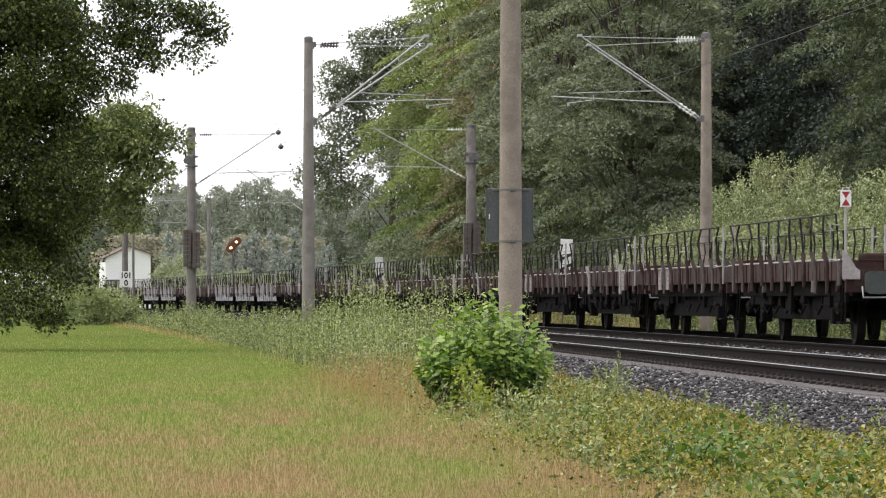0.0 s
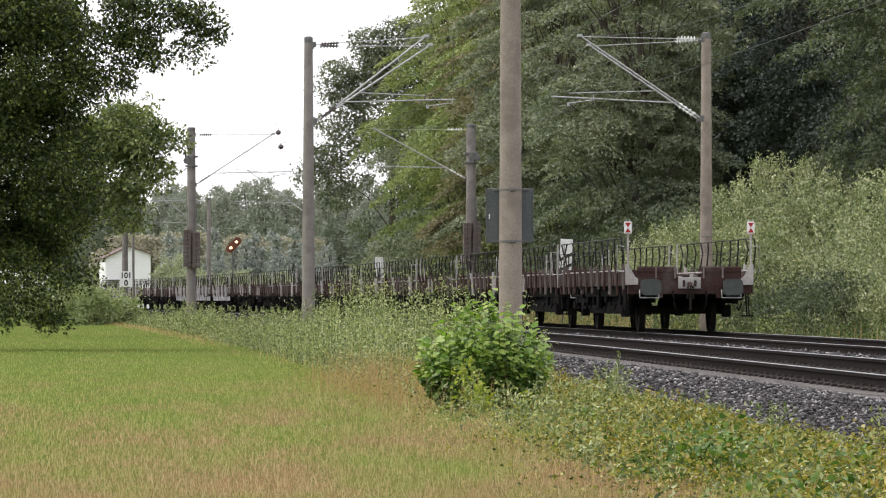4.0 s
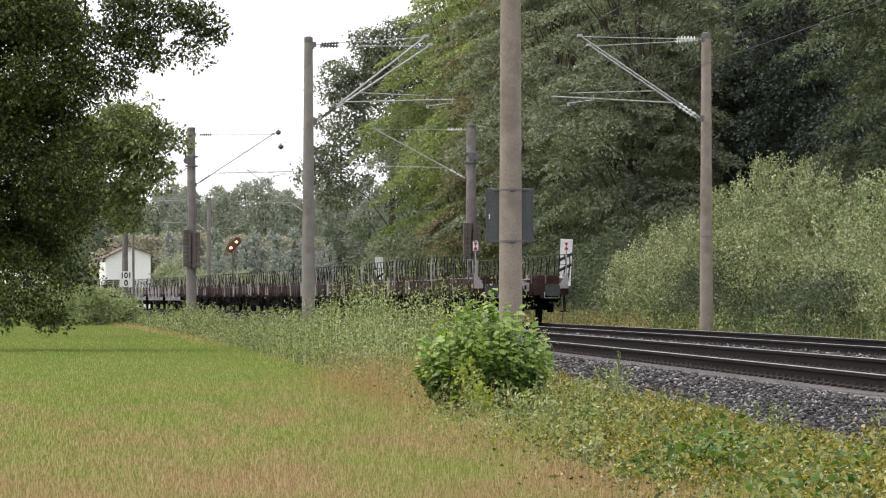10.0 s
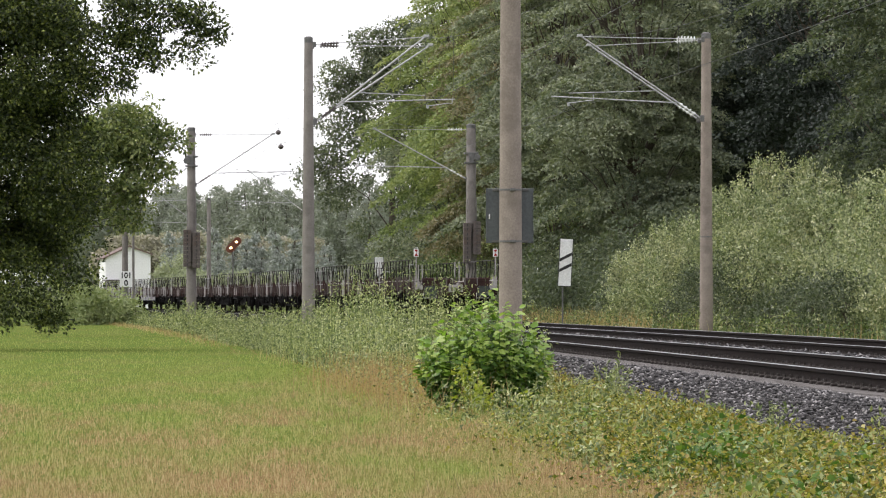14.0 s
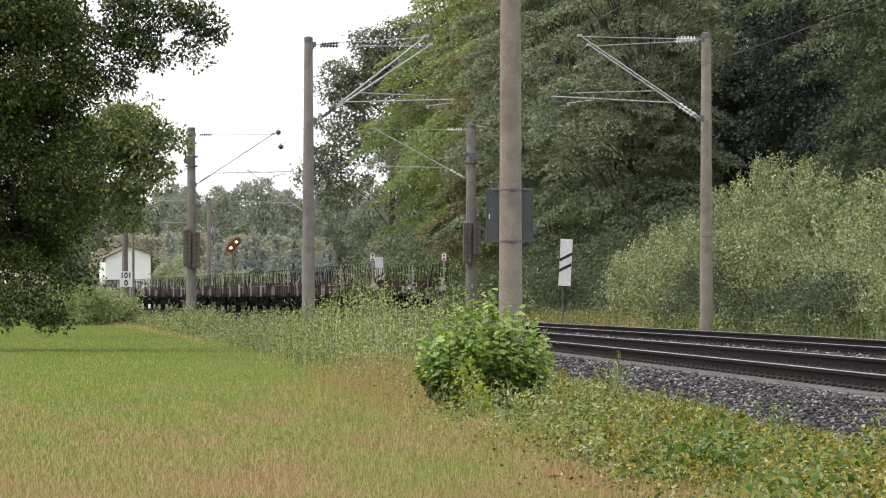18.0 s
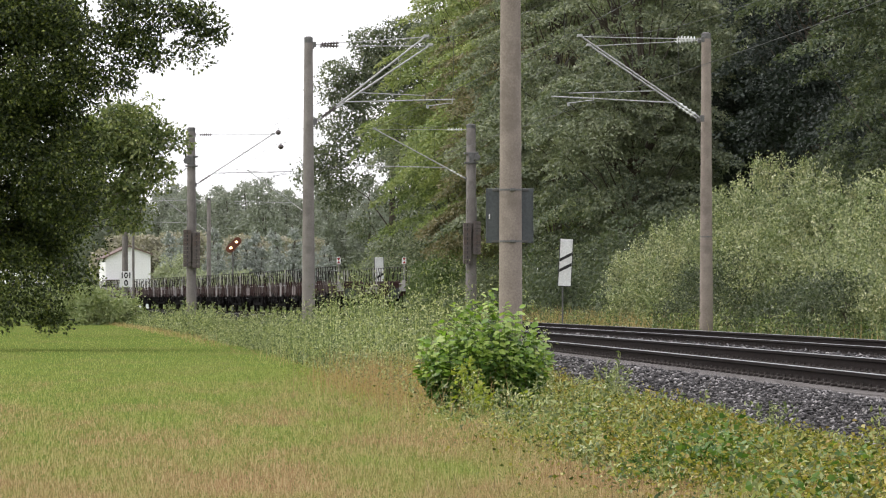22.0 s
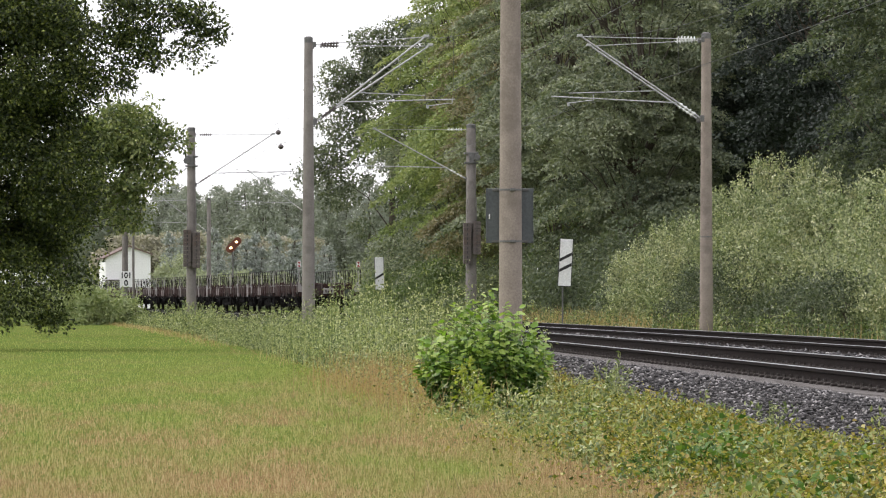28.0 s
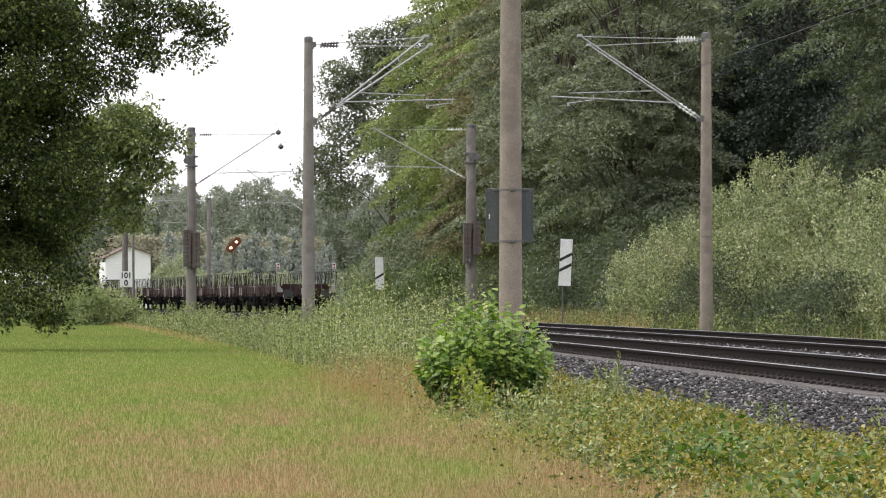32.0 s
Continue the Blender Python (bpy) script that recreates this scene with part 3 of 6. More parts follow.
def pulley(mast, z, r, s):
    part("pulley", Form().turned([(0.11, -0.03), (0.13, 0.0), (0.11, 0.03)], 18, pose(s * (r + 0.02), -r - 0.05, z, 90, 0, 0)), DULL_STEEL, mast, "tension pulley wheel")
    part("pulley_bracket", Form().box((0, 0, z + 0.16), (2 * r + 0.16, 2 * r + 0.1, 0.07)).box((0, 0, z - 0.2), (2 * r + 0.14, 2 * r + 0.1, 0.06)).box((0.0, -r - 0.04, z - 0.03), (0.18, 0.06, 0.40)), DULL_STEEL, mast)


def build_masts():
    lab = "tapered round concrete catenary mast beside the track"
    near = MAST_L["near"]
    far = MAST_L["far"]
    # the mast close to the line's bend in the meadow, with the back of a sign
    m1 = thing("catenary_mast", at_line(near[0], -5.11), "thick weathered concrete catenary mast carrying a grey sign back", "mast", "catenary masts")
    mast_shaft(m1, 8.2, 0.105, 0.152, CONCRETE, "speckled brown-grey concrete")
    cantilever(m1, 1, 0.0, 2.95, 5.16, 7.1, 7.3)
    for z in (2.08, 1.43):
        strap(m1, z, 0.139 if z > 1.8 else 0.1435)
    # the two at the overlap, each with a double arm
    m2 = thing("catenary_mast", at_line(near[1], -4.86), "slender concrete catenary mast with a double cantilever arm", "mast", "catenary masts")
    mast_shaft(m2, 7.3, 0.108, 0.172, CONCRETE_MID, "grey-brown concrete")
    cantilever(m2, 1, -0.4, 2.9, 5.16, 7.1, 7.28, glaze=BROWN_GLAZE)
    cantilever(m2, 1, 0.5, 3.1, 5.16, 7.1, 7.12, glaze=BROWN_GLAZE, steady=False)
    r1 = thing("catenary_mast", at_line(far[0], 5.02), "slender concrete catenary mast with a double cantilever arm", "mast", "catenary masts")
    mast_shaft(r1, 7.35, 0.118, 0.172, CONCRETE, "grey-brown concrete")
    cantilever(r1, -1, -0.4, 3.2, 5.2, 7.18, 7.22, pull=1, root=0.19, rise=0.15)
    cantilever(r1, -1, 0.35, 2.85, 5.2, 7.18, 7.04, steady=False, ext=0.55)
    strap(r1, 2.25, 0.15)
    # the two with tension weights
    m3 = thing("catenary_mast", at_line(near[2], -5.41), "concrete catenary mast with two stacks of tension weights", "mast", "catenary masts")
    mast_shaft(m3, 7.15, 0.145, 0.20, CONCRETE_OLD, "dark grey concrete")
    cantilever(m3, 1, 0.0, 3.05, 5.0, 6.88, 6.9, glaze=BROWN_GLAZE)
    weights(m3, -0.17, -0.31, 1.9, 3.3, 9)
    weights(m3, 0.17, -0.31, 1.85, 3.2, 9)
    pulley(m3, 5.9, 0.16, -1)
    r2 = thing("catenary_mast", at_line(far[1], 5.03), "concrete catenary mast with two stacks of tension weights", "mast", "catenary masts")
    mast_shaft(r2, 7.25, 0.175, 0.215, CONCRETE_OLD, "dark grey concrete")
    cantilever(r2, -1, 0.0, 3.6, 5.2, 7.05, 7.05, pull=1, stay=0.005)
    weights(r2, -0.18, -0.33, 2.0, 3.55, 9)
    weights(r2, 0.18, -0.33, 2.35, 3.6, 9)
    pulley(r2, 6.0, 0.18, 1)
    strap(r2, 0.45, 0.215)
    # the far ones
    for l, o, s in ((near[3], -5.1, 1), (near[4], -5.1, 1), (far[2], 4.6, -1), (far[3], 5.0, -1)):
        q = thing("catenary_mast", at_line(l, o), "distant grey concrete catenary mast", "mast", "catenary masts")
        mast_shaft(q, 7.3, 0.12, 0.17, CONCRETE_OLD, "grey concrete")
        cantilever(q, s, 0.0, 3.1, 5.16, 7.1, 7.3)
    q = thing("wooden_pole", at_line(near[3] - 1.5, -4.75), "thin weathered grey pole beside a mast", "pole")
    part("shaft", Form().tube([(0, 0, GROUND - 0.2), (0, 0, 4.4)], 0.075, 12, 0.06), CONCRETE_OLD, q)


def sag(l, supports, high, low):
    for a, b in zip(supports[:-1], supports[1:]):
        if a <= l <= b:
            u = (l - a) / (b - a)
            return high - (high - low) * 4 * u * (1 - u)
    return high


def build_wires():
    for mid, sup, name in ((-2.0, [-49.5] + MAST_L["near"] + [380.0], "near"), (2.0, [20.3] + MAST_L["far"] + [395.0], "far")):
        if name == "far":
            sup = [-51.0] + sup
        line = thing("overhead_line", Matrix(), "dark copper contact and messenger wires above the track", "overhead line", "overhead lines")
        pts = [l for l in np.arange(sup[0], sup[-1], 3.0)]
        zig = lambda l: mid + 0.2 * math.sin(l / 71.0 * math.pi)
        g = Form().tube([(*on_line(l, zig(l)), 5.5) for l in pts], 0.0065, 5)
        part("contact_wire", g, COPPER, line)
        g = Form().tube([(*on_line(l, zig(l)), sag(l, sup, 7.3, 6.35)) for l in pts], 0.0055, 5)
        part("messenger_wire", g, COPPER, line)
        for l in np.arange(sup[1] + 5, 250, 9.0):
            z = sag(l, sup, 7.3, 6.35)
            part("dropper", Form().tube([(*on_line(l, zig(l)), 5.5), (*on_line(l, zig(l)), z)], 0.004, 4), COPPER, line)
    # wires that run down to the tension weights
    for side, l0, l1, o0, o1 in ((-1, 93.1, 164.1, -1.9, -5.3), (1, 91.3, 162.4, 1.9, 4.9)):
        w = thing("anchor_wire", Matrix(), "wire led from the arm to the tension mast", "wire", "anchor wires")
        for z0, z1 in ((7.1, 6.0), (5.75, 5.85)):
            g = Form().tube([(*on_line(l0 + (l1 - l0) * u, o0 + (o1 - o0) * u), z0 + (z1 - z0) * u - 0.5 * u * (1 - u)) for u in np.linspace(0, 1, 14)], 0.005, 5)
            part("wire", g, COPPER, w)
    for z in (6.98, 6.44):
        ins = thing("wire_insulator", at_line(164.1, -5.41 + (3.28 if z > 6.7 else 3.38), z), "dark round insulator hanging in the overhead wires", "insulator", "wire insulators")
        part("ball", Form().turned([(0.02, -0.1), (0.085, -0.06), (0.11, 0.0), (0.085, 0.06), (0.02, 0.1)], 14), BROWN_GLAZE, ins)
        part("eye", Form().tube([(0, 0, 0.08), (0, 0, 0.16)], 0.015, 6), DULL_STEEL, ins)


# ---------------------------------------------------------------- signs and signal
def letters(text, size, mat, parent, m, label=""):
    c = bpy.data.curves.new("lettering", "FONT")
    c.body, c.size, c.align_x, c.align_y, c.extrude, c.offset = text, size, "CENTER", "CENTER", 0.003, 0.012
    c.materials.append(mat)
    ob = new("lettering", c)
    ob.parent = parent
    ob.matrix_basis = m
    return tagged(ob, label)


def build_signs():
    # back of a kilometre plate, strapped to the close mast
    s = thing("kilometre_sign", at_line(21.6, -5.11, 1.755, -2.0), "back of a grey metal sign strapped to a mast", "sign", "kilometre signs")
    g = Form().box((-0.005, 0.172, 0), (0.60, 0.012, 0.69), e=0.004)
    part("plate", g, SIGN_GREY, s)
    part("plate_rim", Form().box((-0.299, 0.165, 0), (0.012, 0.03, 0.69)).box((0.289, 0.165, 0), (0.012, 0.03, 0.69)), SIGN_GREY, s)
    part("reflector", Form().box((-0.262, 0.155, -0.01), (0.016, 0.012, 0.06)), SIGN_WHITE, s, "small white mark")
    for z in (0.325, -0.325):
        part("clamp_bar", Form().box((0, 0.152, z), (0.46, 0.02, 0.03)), DULL_STEEL, s)
    # kilometre plate by the far mast
    s = thing("kilometre_sign", at_line(234.0, -5.25, 0.0, -3.0), "white kilometre plate with black figures on a post", "sign", "kilometre signs")
    part("post", Form().tube([(0, 0.06, GROUND - 0.1), (0, 0.06, 1.9)], 0.03, 8), DULL_STEEL, s)
    part("plate", Form().box((0, 0, 1.67), (0.64, 0.02, 0.78), e=0.004), SIGN_WHITE, s, "white plate")
    letters("101", 0.38, SIGN_BLACK, s, pose(0, -0.013, 1.85, 90, 0, 0), "black figures 101")
    letters("0", 0.40, SIGN_BLACK, s, pose(0, -0.013, 1.47, 90, 0, 0), "black figure 0")
    # warning boards before the distant signal
    for l, o, n, lean in ((126.2, 4.74, 2, 3.0), (203.5, 4.87, 1, -1.5)):
        s = thing("warning_board", at_line(l, o, 0.0, 0.0), "white trackside board with %s on a thin post" % ("two black slanting stripes" if n == 2 else "one black slanting stripe"), "sign", "warning boards")
        tilt = pose(0, 0, 0, 0, lean, 0)
        part("post", Form().tube([(0, 0.03, GROUND - 0.2), (0.01, 0.03, 1.2)], 0.025, 8), DULL_STEEL, s)
        part("board", Form().box((0, 0, 1.83), (0.39, 0.03, 1.46), e=0.006), SIGN_WHITE, s, m=tilt)
        part("board_rim", Form().box((-0.205, 0, 1.83), (0.02, 0.045, 1.48)).box((0.205, 0, 1.83), (0.02, 0.045, 1.48)).box((0, 0, 1.09), (0.4, 0.045, 0.02)), SIGN_BLACK, s, "black rim", m=tilt)
        for i in range(n):
            z = 2.0 - i * 0.33 if n == 2 else 1.70
            part("stripe", Form().slab([(-0.19, z - 0.15), (0.19, z + 0.06), (0.19, z + 0.16), (-0.19, z - 0.05)], 0.006), SIGN_BLACK, s, "black slanting stripe", smooth=False, m=tilt @ pose(0, -0.019, 0))
    # distant signal: two amber lamps on a slanting shield
    s = thing("distant_signal", at_line(304.0, 5.1), "rusty distant signal with two lit amber lamps", "railway signal")
    part("mast", Form().tube([(0, 0, GROUND - 0.2), (0, 0, 3.7)], 0.06, 10), DULL_STEEL, s)
    tilt = pose(0.06, -0.08, 4.05, 0, 45, 0)
    out = [(0.25 * math.cos(a), 0.25 * math.sin(a) + (0.34 if math.sin(a) > 0 else -0.34)) for a in np.linspace(0, 2 * math.pi, 20, endpoint=False)]
    part("shield", Form().slab(out, 0.05), SIGNAL_RUST, s, "rust-brown lamp shield", m=tilt)
    for z in (0.26, -0.26):
        part("lamp", Form().turned([(0.075, 0.0), (0.07, 0.03), (0.035, 0.05)], 14, tilt @ pose(0, -0.03, z, 90, 0, 0)), AMBER, s, "lit amber lamp")
        part("hood", Form().turned([(0.12, 0.0), (0.12, 0.10), (0.112, 0.10), (0.112, 0.0)], 14, tilt @ pose(0, -0.03, z, 90, 0, 0)), SIGNAL_RUST, s)


# ---------------------------------------------------------------- the train
PITCH = 16.1
BODY = 14.9
AXLES = (2.6, 12.0)
WAGONS = 21


def train_at(t):
    """Arc length of the train's end over time: it slows down all the while."""
    return 33.90 + 9.3133 * t - 0.198842 * t ** 2 + 0.00343223 * t ** 3 - 0.0000292179 * t ** 4


def build_wheelset(parent, y):
    ws = part("wheelset", Form().tube([(-0.62, 0, 0), (0.62, 0, 0)], 0.08, 10), WHEEL_STEEL, parent, "dark axle with two steel wheels", m=pose(0, y, 0.46))
    for s in (-1, 1):
        prof = [(0.46, -0.065), (0.46, 0.04), (0.485, 0.05), (0.485, 0.065), (0.40, 0.06), (0.38, 0.02), (0.15, 0.03), (0.12, 0.07)]
        m = pose(s * 0.755, 0, 0, 0, -90 * s, 0)
        part("wheel", Form().turned([(0.12, -0.08), (0.15, -0.03), (0.38, -0.02), (0.40, -0.065)] + prof, 22, m), WHEEL_STEEL, ws)
    return ws


def build_wagon(last, look_=0):
    """Local space: x to the right, y ahead, z up from the rails; y = 0 at the rear headstock."""
    rng = random.Random(11 + look_)
    note = (" and tail boards" if last else "", " and pale data plates", "", " and faded grey panels", " and mottled skirts")[look_]
    w = thing("flat_wagon", Matrix(), "rusty brown flat wagon with bent side railings" + note, "freight wagon", "wagons of the train")
    half = 1.30
    # frame
    g = Form()
    for s in (-1, 1):
        g.box((s * 0.95, BODY / 2, 0.86), (0.12, BODY - 0.3, 0.30))
        g.box((s * 0.95, BODY / 2, 0.60), (0.10, 6.6, 0.28))
    for y in np.arange(1.0, BODY, 1.6):
        g.box((0, y, 0.88), (2.2, 0.12, 0.22))
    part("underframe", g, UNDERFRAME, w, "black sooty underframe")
    part("floor", Form().box((0, BODY / 2, 1.06), (2.56, BODY - 0.1, 0.10)), PLANK, w, "worn grey planked floor")
    for s in (-1, 1):
        # lower skirt of the side: dark fittings under the panels
        g = Form()
        g.box((s * 1.12, BODY / 2, 0.90), (0.10, BODY - 0.2, 0.24))
        g.box((s * 1.00, 0.5 * (AXLES[0] + AXLES[1]), 0.66), (0.08, AXLES[1] - AXLES[0] - 1.0, 0.50))
        for k in range(13):
            y = 0.7 + k * 1.1 + rng.uniform(-0.3, 0.3)
            hang = rng.uniform(0.12, 0.42)
            g.box((s * rng.uniform(1.08, 1.2), y, 0.97 - hang / 2), (0.07, rng.uniform(0.15, 0.6), hang))
            if rng.random() < 0.4:
                g.turned([(0.03, -0.3), (0.11, -0.26), (0.11, 0.26), (0.03, 0.3)], 10, pose(s * 1.05, y + 0.5, 0.62, 90, 0, 0))
            if rng.random() < 0.5:
                g.tube([(s * 1.16, y - 0.3, 0.62), (s * 1.16, y + 0.2, 0.5), (s * 1.16, y + 0.5, 0.56)], 0.018, 6)
        for y in AXLES:
            g.box((s * 1.1, y, 0.76), (0.08, 2.4, 0.24))
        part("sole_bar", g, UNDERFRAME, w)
        for k in range(5):
            y = 1.2 + k * 2.9 + rng.uniform(-0.8, 0.8)
            part("stake_pocket", Form().box((s * 1.3, y, 0.93), (0.06, 0.10, 0.18), e=0.01).box((s * 1.33, y, 0.87), (0.02, 0.05, 0.07), e=0.005), WAGON_PALE if k % 2 else WAGON_BROWN, w, "worn stake pocket")
        if look_ == 4:
            for y in np.arange(1.1, BODY - 0.8, 1.55):
                part("skirt_plate", Form().box((s * 1.285, y, 0.80), (0.02, 1.2 + 0.25 * math.sin(7 * y), 0.36), e=0.004), MOTTLED, w, "mottled black and white skirt plate")
        for y in AXLES:
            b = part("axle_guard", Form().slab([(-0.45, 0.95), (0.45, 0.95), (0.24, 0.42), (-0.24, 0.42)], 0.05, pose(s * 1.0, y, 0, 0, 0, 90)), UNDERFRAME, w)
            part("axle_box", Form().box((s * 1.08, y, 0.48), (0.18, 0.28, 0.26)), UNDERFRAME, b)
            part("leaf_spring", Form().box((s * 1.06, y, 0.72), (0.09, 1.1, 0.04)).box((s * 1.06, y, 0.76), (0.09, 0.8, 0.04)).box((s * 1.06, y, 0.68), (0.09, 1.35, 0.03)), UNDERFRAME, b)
        # side panels between the posts
        n = 10
        step = (BODY - 0.5) / n
        for i in range(n):
            y = 0.25 + (i + 0.5) * step
            pale = i in (((), (6, 7), (1,), (0, 2, 3, 5, 6, 8), (0, 1, 3, 4, 6, 7, 9))[look_] if s < 0 else (2, 3))
            mat = MOTTLED if look_ == 4 else WAGON_PALE if pale else WAGON_BROWN
            p = part("side_panel", Form().box((s * half, y, 1.165), (0.05, step - 0.05, 0.31), e=0.008).box((s * (half + 0.03), y - step * 0.22, 1.165), (0.02, 0.07, 0.28)).box((s * (half + 0.03), y + step * 0.22, 1.165), (0.02, 0.07, 0.28)), mat, w, "faded grey panel" if pale else "rusty brown drop side")
            # pale strip: light caught on the panel's top edge, put in as colour
            part("panel_edge", Form().box((s * half, y, 1.33), (0.075, step - 0.05 - rng.uniform(0, 0.3), 0.025)), WAGON_WHITE, p, "pale strip painting light caught on the upper edge")
            if pale and look_ < 3:
                part("data_plate", Form().box((s * (half + 0.055), y, 1.09), (0.02, step * 0.42, 0.36), e=0.004), FADED_PLATE, w, "faded plate with unreadable lines")
                for k in range(3):
                    part("writing_bar", Form().box((s * (half + 0.067), y + rng.uniform(-0.1, 0.1), 1.18 - k * 0.09), (0.006, step * 0.3, 0.02), e=0.001), WAGON_PALE, w)
        # bent posts and the top rail
        tops = []
        for i in range(n + 1):
            y = 0.25 + i * step
            a, b, c = rng.uniform(0.0, 0.08), rng.uniform(-0.22, 0.12), rng.uniform(-0.08, 0.16)
            x = s * (half + 0.04)
            low = [(x, y, 0.95 - rng.uniform(0.0, 0.14)), (x, y, 1.2), (x + s * a, y + 0.02, 1.46)]
            part("stake", Form().tube(low, 0.036, 8), WAGON_WHITE if rng.random() < (0.04, 0.12, 0.2, 0.4, 0.4)[look_] else POST_GREY if rng.random() < 0.35 else WAGON_BROWN, w, "thick lower stake")
            tall = [(x + s * a, y + 0.02, 1.44), (x + s * (a + 0.01), y + b * 0.5, 1.6), (x + s * (a + 0.03), y + b, 1.78), (x + s * 0.06, y + c * 0.3, 2.0)]
            part("post", Form().tube(tall, 0.018, 7), RAILING, w, "bent dark railing post")
            tops.append((x + s * 0.06, y + c * 0.3, 2.0))
        part("top_rail", Form().tube(tops, 0.014, 6), RAILING, w, "thin dark top rail")
        part("mid_wire", Form().tube([(p[0] - s * 0.02, p[1], 1.72) for p in tops], 0.006, 5), RAILING, w)
        # light end posts and grab loops
        for y, d in ((0.12, -1), (BODY - 0.12, 1)):
            if not (last and d < 0):
                part("end_post", Form().tube([(s * 1.33, y, 1.0), (s * 1.33, y, 2.03)], 0.019, 8), WAGON_WHITE, w, "pale upright end post")
            z0, z1, q = 1.32, 1.83, y + d * 0.02
            x0, x1 = s * 1.36, s * 1.50
            part("grab_loop", Form().tube([(x0, q, z0), (x1, q, z0 - 0.03), (x1, q, z1 + 0.02), (x0, q, z1)], 0.014, 6), GALVANISED, w, "bent galvanised grab loop")
            part("step", Form().tube([(s * 1.25, y, 0.9), (s * 1.28, y, 0.38), (s * 1.28, y - d * 0.4, 0.38), (s * 1.25, y - d * 0.4, 0.9)], 0.016, 6).box((s * 1.26, y - d * 0.2, 0.38), (0.2, 0.42, 0.03)), UNDERFRAME, w)
    # brake gear below
    part("brake_cylinder", Form().turned([(0.10, -0.5), (0.2, -0.45), (0.2, 0.4), (0.08, 0.5)], 14, pose(-0.35, 6.6, 0.62, 90, 0, 0)), UNDERFRAME, w)
    part("brake_rod", Form().tube([(0.1, 2.0, 0.5), (0.1, BODY - 2.0, 0.5)], 0.025, 6), UNDERFRAME, w)
    part("air_tank", Form().turned([(0.05, -0.6), (0.17, -0.52), (0.17, 0.52), (0.05, 0.6)], 14, pose(0.45, 8.6, 0.62, 90, 0, 0)), UNDERFRAME, w)
    for y in AXLES:
        build_wheelset(w, y)
    # ends
    for y, d in ((0.0, -1), (BODY, 1)):
        hs = part("headstock", Form().box((0, y, 1.01), (2.58, 0.12, 0.36)).box((-0.62, y + d * 0.05, 0.90), (0.12, 0.1, 0.3)).box((0.62, y + d * 0.05, 0.90), (0.12, 0.1, 0.3)), WAGON_BROWN, w, "brown headstock beam")
        for s in (-1, 1):
            part("buffer_stock", Form().turned([(0.16, 0.0), (0.13, 0.12), (0.11, 0.36)], 16, pose(s * 0.86, y, 0.98, -90 * d, 0, 0)), UNDERFRAME, hs)
            head = [(0.21 * max(-1, min(1, 1.25 * math.cos(a))), 0.17 * max(-1, min(1, 1.15 * math.sin(a)))) for a in np.linspace(0, 2 * math.pi, 24, endpoint=False)]
            part("buffer_head", Form().slab(head, 0.05, pose(s * 0.86, y + d * 0.57, 0.98)), BUFFER_GREEN, hs, "grey-green greased buffer head")
            part("buffer_plunger", Form().tube([(s * 0.86, y + d * 0.3, 0.98), (s * 0.86, y + d * 0.56, 0.98)], 0.075, 12), WHEEL_STEEL, hs)
            fl = part("end_flap", Form().box((s * 0.68, y + d * 0.03, 1.285), (0.83, 0.05, 0.22), e=0.008).tube([(s * 0.68 - 0.41, y + d * 0.02, 1.395), (s * 0.68 + 0.41, y + d * 0.02, 1.395)], 0.02, 8).tube([(s * 0.68 - 0.41, y + d * 0.06, 1.31), (s * 0.68 + 0.41, y + d * 0.06, 1.31)], 0.012, 6), WAGON_BROWN, w, "rusty brown folded loading flap")
            for q in (-0.38, 0.02):
                part("flap_rib", Form().box((s * 0.68 + s * q, y + d * 0.07, 1.28), (0.035, 0.03, 0.23)), WAGON_PALE, fl)
            part("gusset", Form().slab([(s * 1.34, 1.03), (s * 1.34, 1.46), (s * 1.29, 1.46), (s * 1.14, 1.20), (s * 1.08, 1.16), (s * 1.08, 1.03)], 0.05, pose(0, y + d * 0.09, 0)), WAGON_WHITE if last and d < 0 else POST_GREY, w, "triangular corner bracket")
            part("shunter_step", Form().tube([(s * 0.66, y + d * 0.2, 0.92), (s * 0.66, y + d * 0.3, 0.76), (s * 1.06, y + d * 0.3, 0.76), (s * 1.06, y + d * 0.2, 0.92)], 0.014, 6), GALVANISED, hs, "bent handhold under the buffer")
            part("hose", Form().tube([(s * 0.34, y + d * 0.08, 0.9), (s * 0.35, y + d * 0.2, 0.78), (s * 0.33, y + d * 0.22, 0.62), (s * 0.30, y + d * 0.16, 0.52)], 0.022, 7), UNDERFRAME, hs, "black brake hose")
        part("coupling_plate", Form().box((0, y + d * 0.085, 1.07), (0.47, 0.04, 0.24)), WAGON_WHITE, hs, "dirty white drawgear plate")
        part("draw_hook", Form().tube([(0, y + d * 0.05, 1.05), (0, y + d * 0.25, 1.05), (0, y + d * 0.33, 1.0), (0, y + d * 0.28, 0.93)], 0.05, 8, 0.03).box((-0.12, y + d * 0.12, 1.06), (0.05, 0.05, 0.13)).box((0.12, y + d * 0.12, 1.06), (0.05, 0.05, 0.13)), WAGON_BROWN, hs, "rusty draw hook")
        part("screw_coupling", Form().tube([(-0.05, y + d * 0.28, 1.0), (-0.06, y + d * 0.26, 0.74), (0.06, y + d * 0.26, 0.74), (0.05, y + d * 0.28, 1.0)], 0.02, 7).tube([(0, y + d * 0.26, 0.86), (0, y + d * 0.26, 0.50)], 0.028, 7), WHEEL_STEEL, hs)
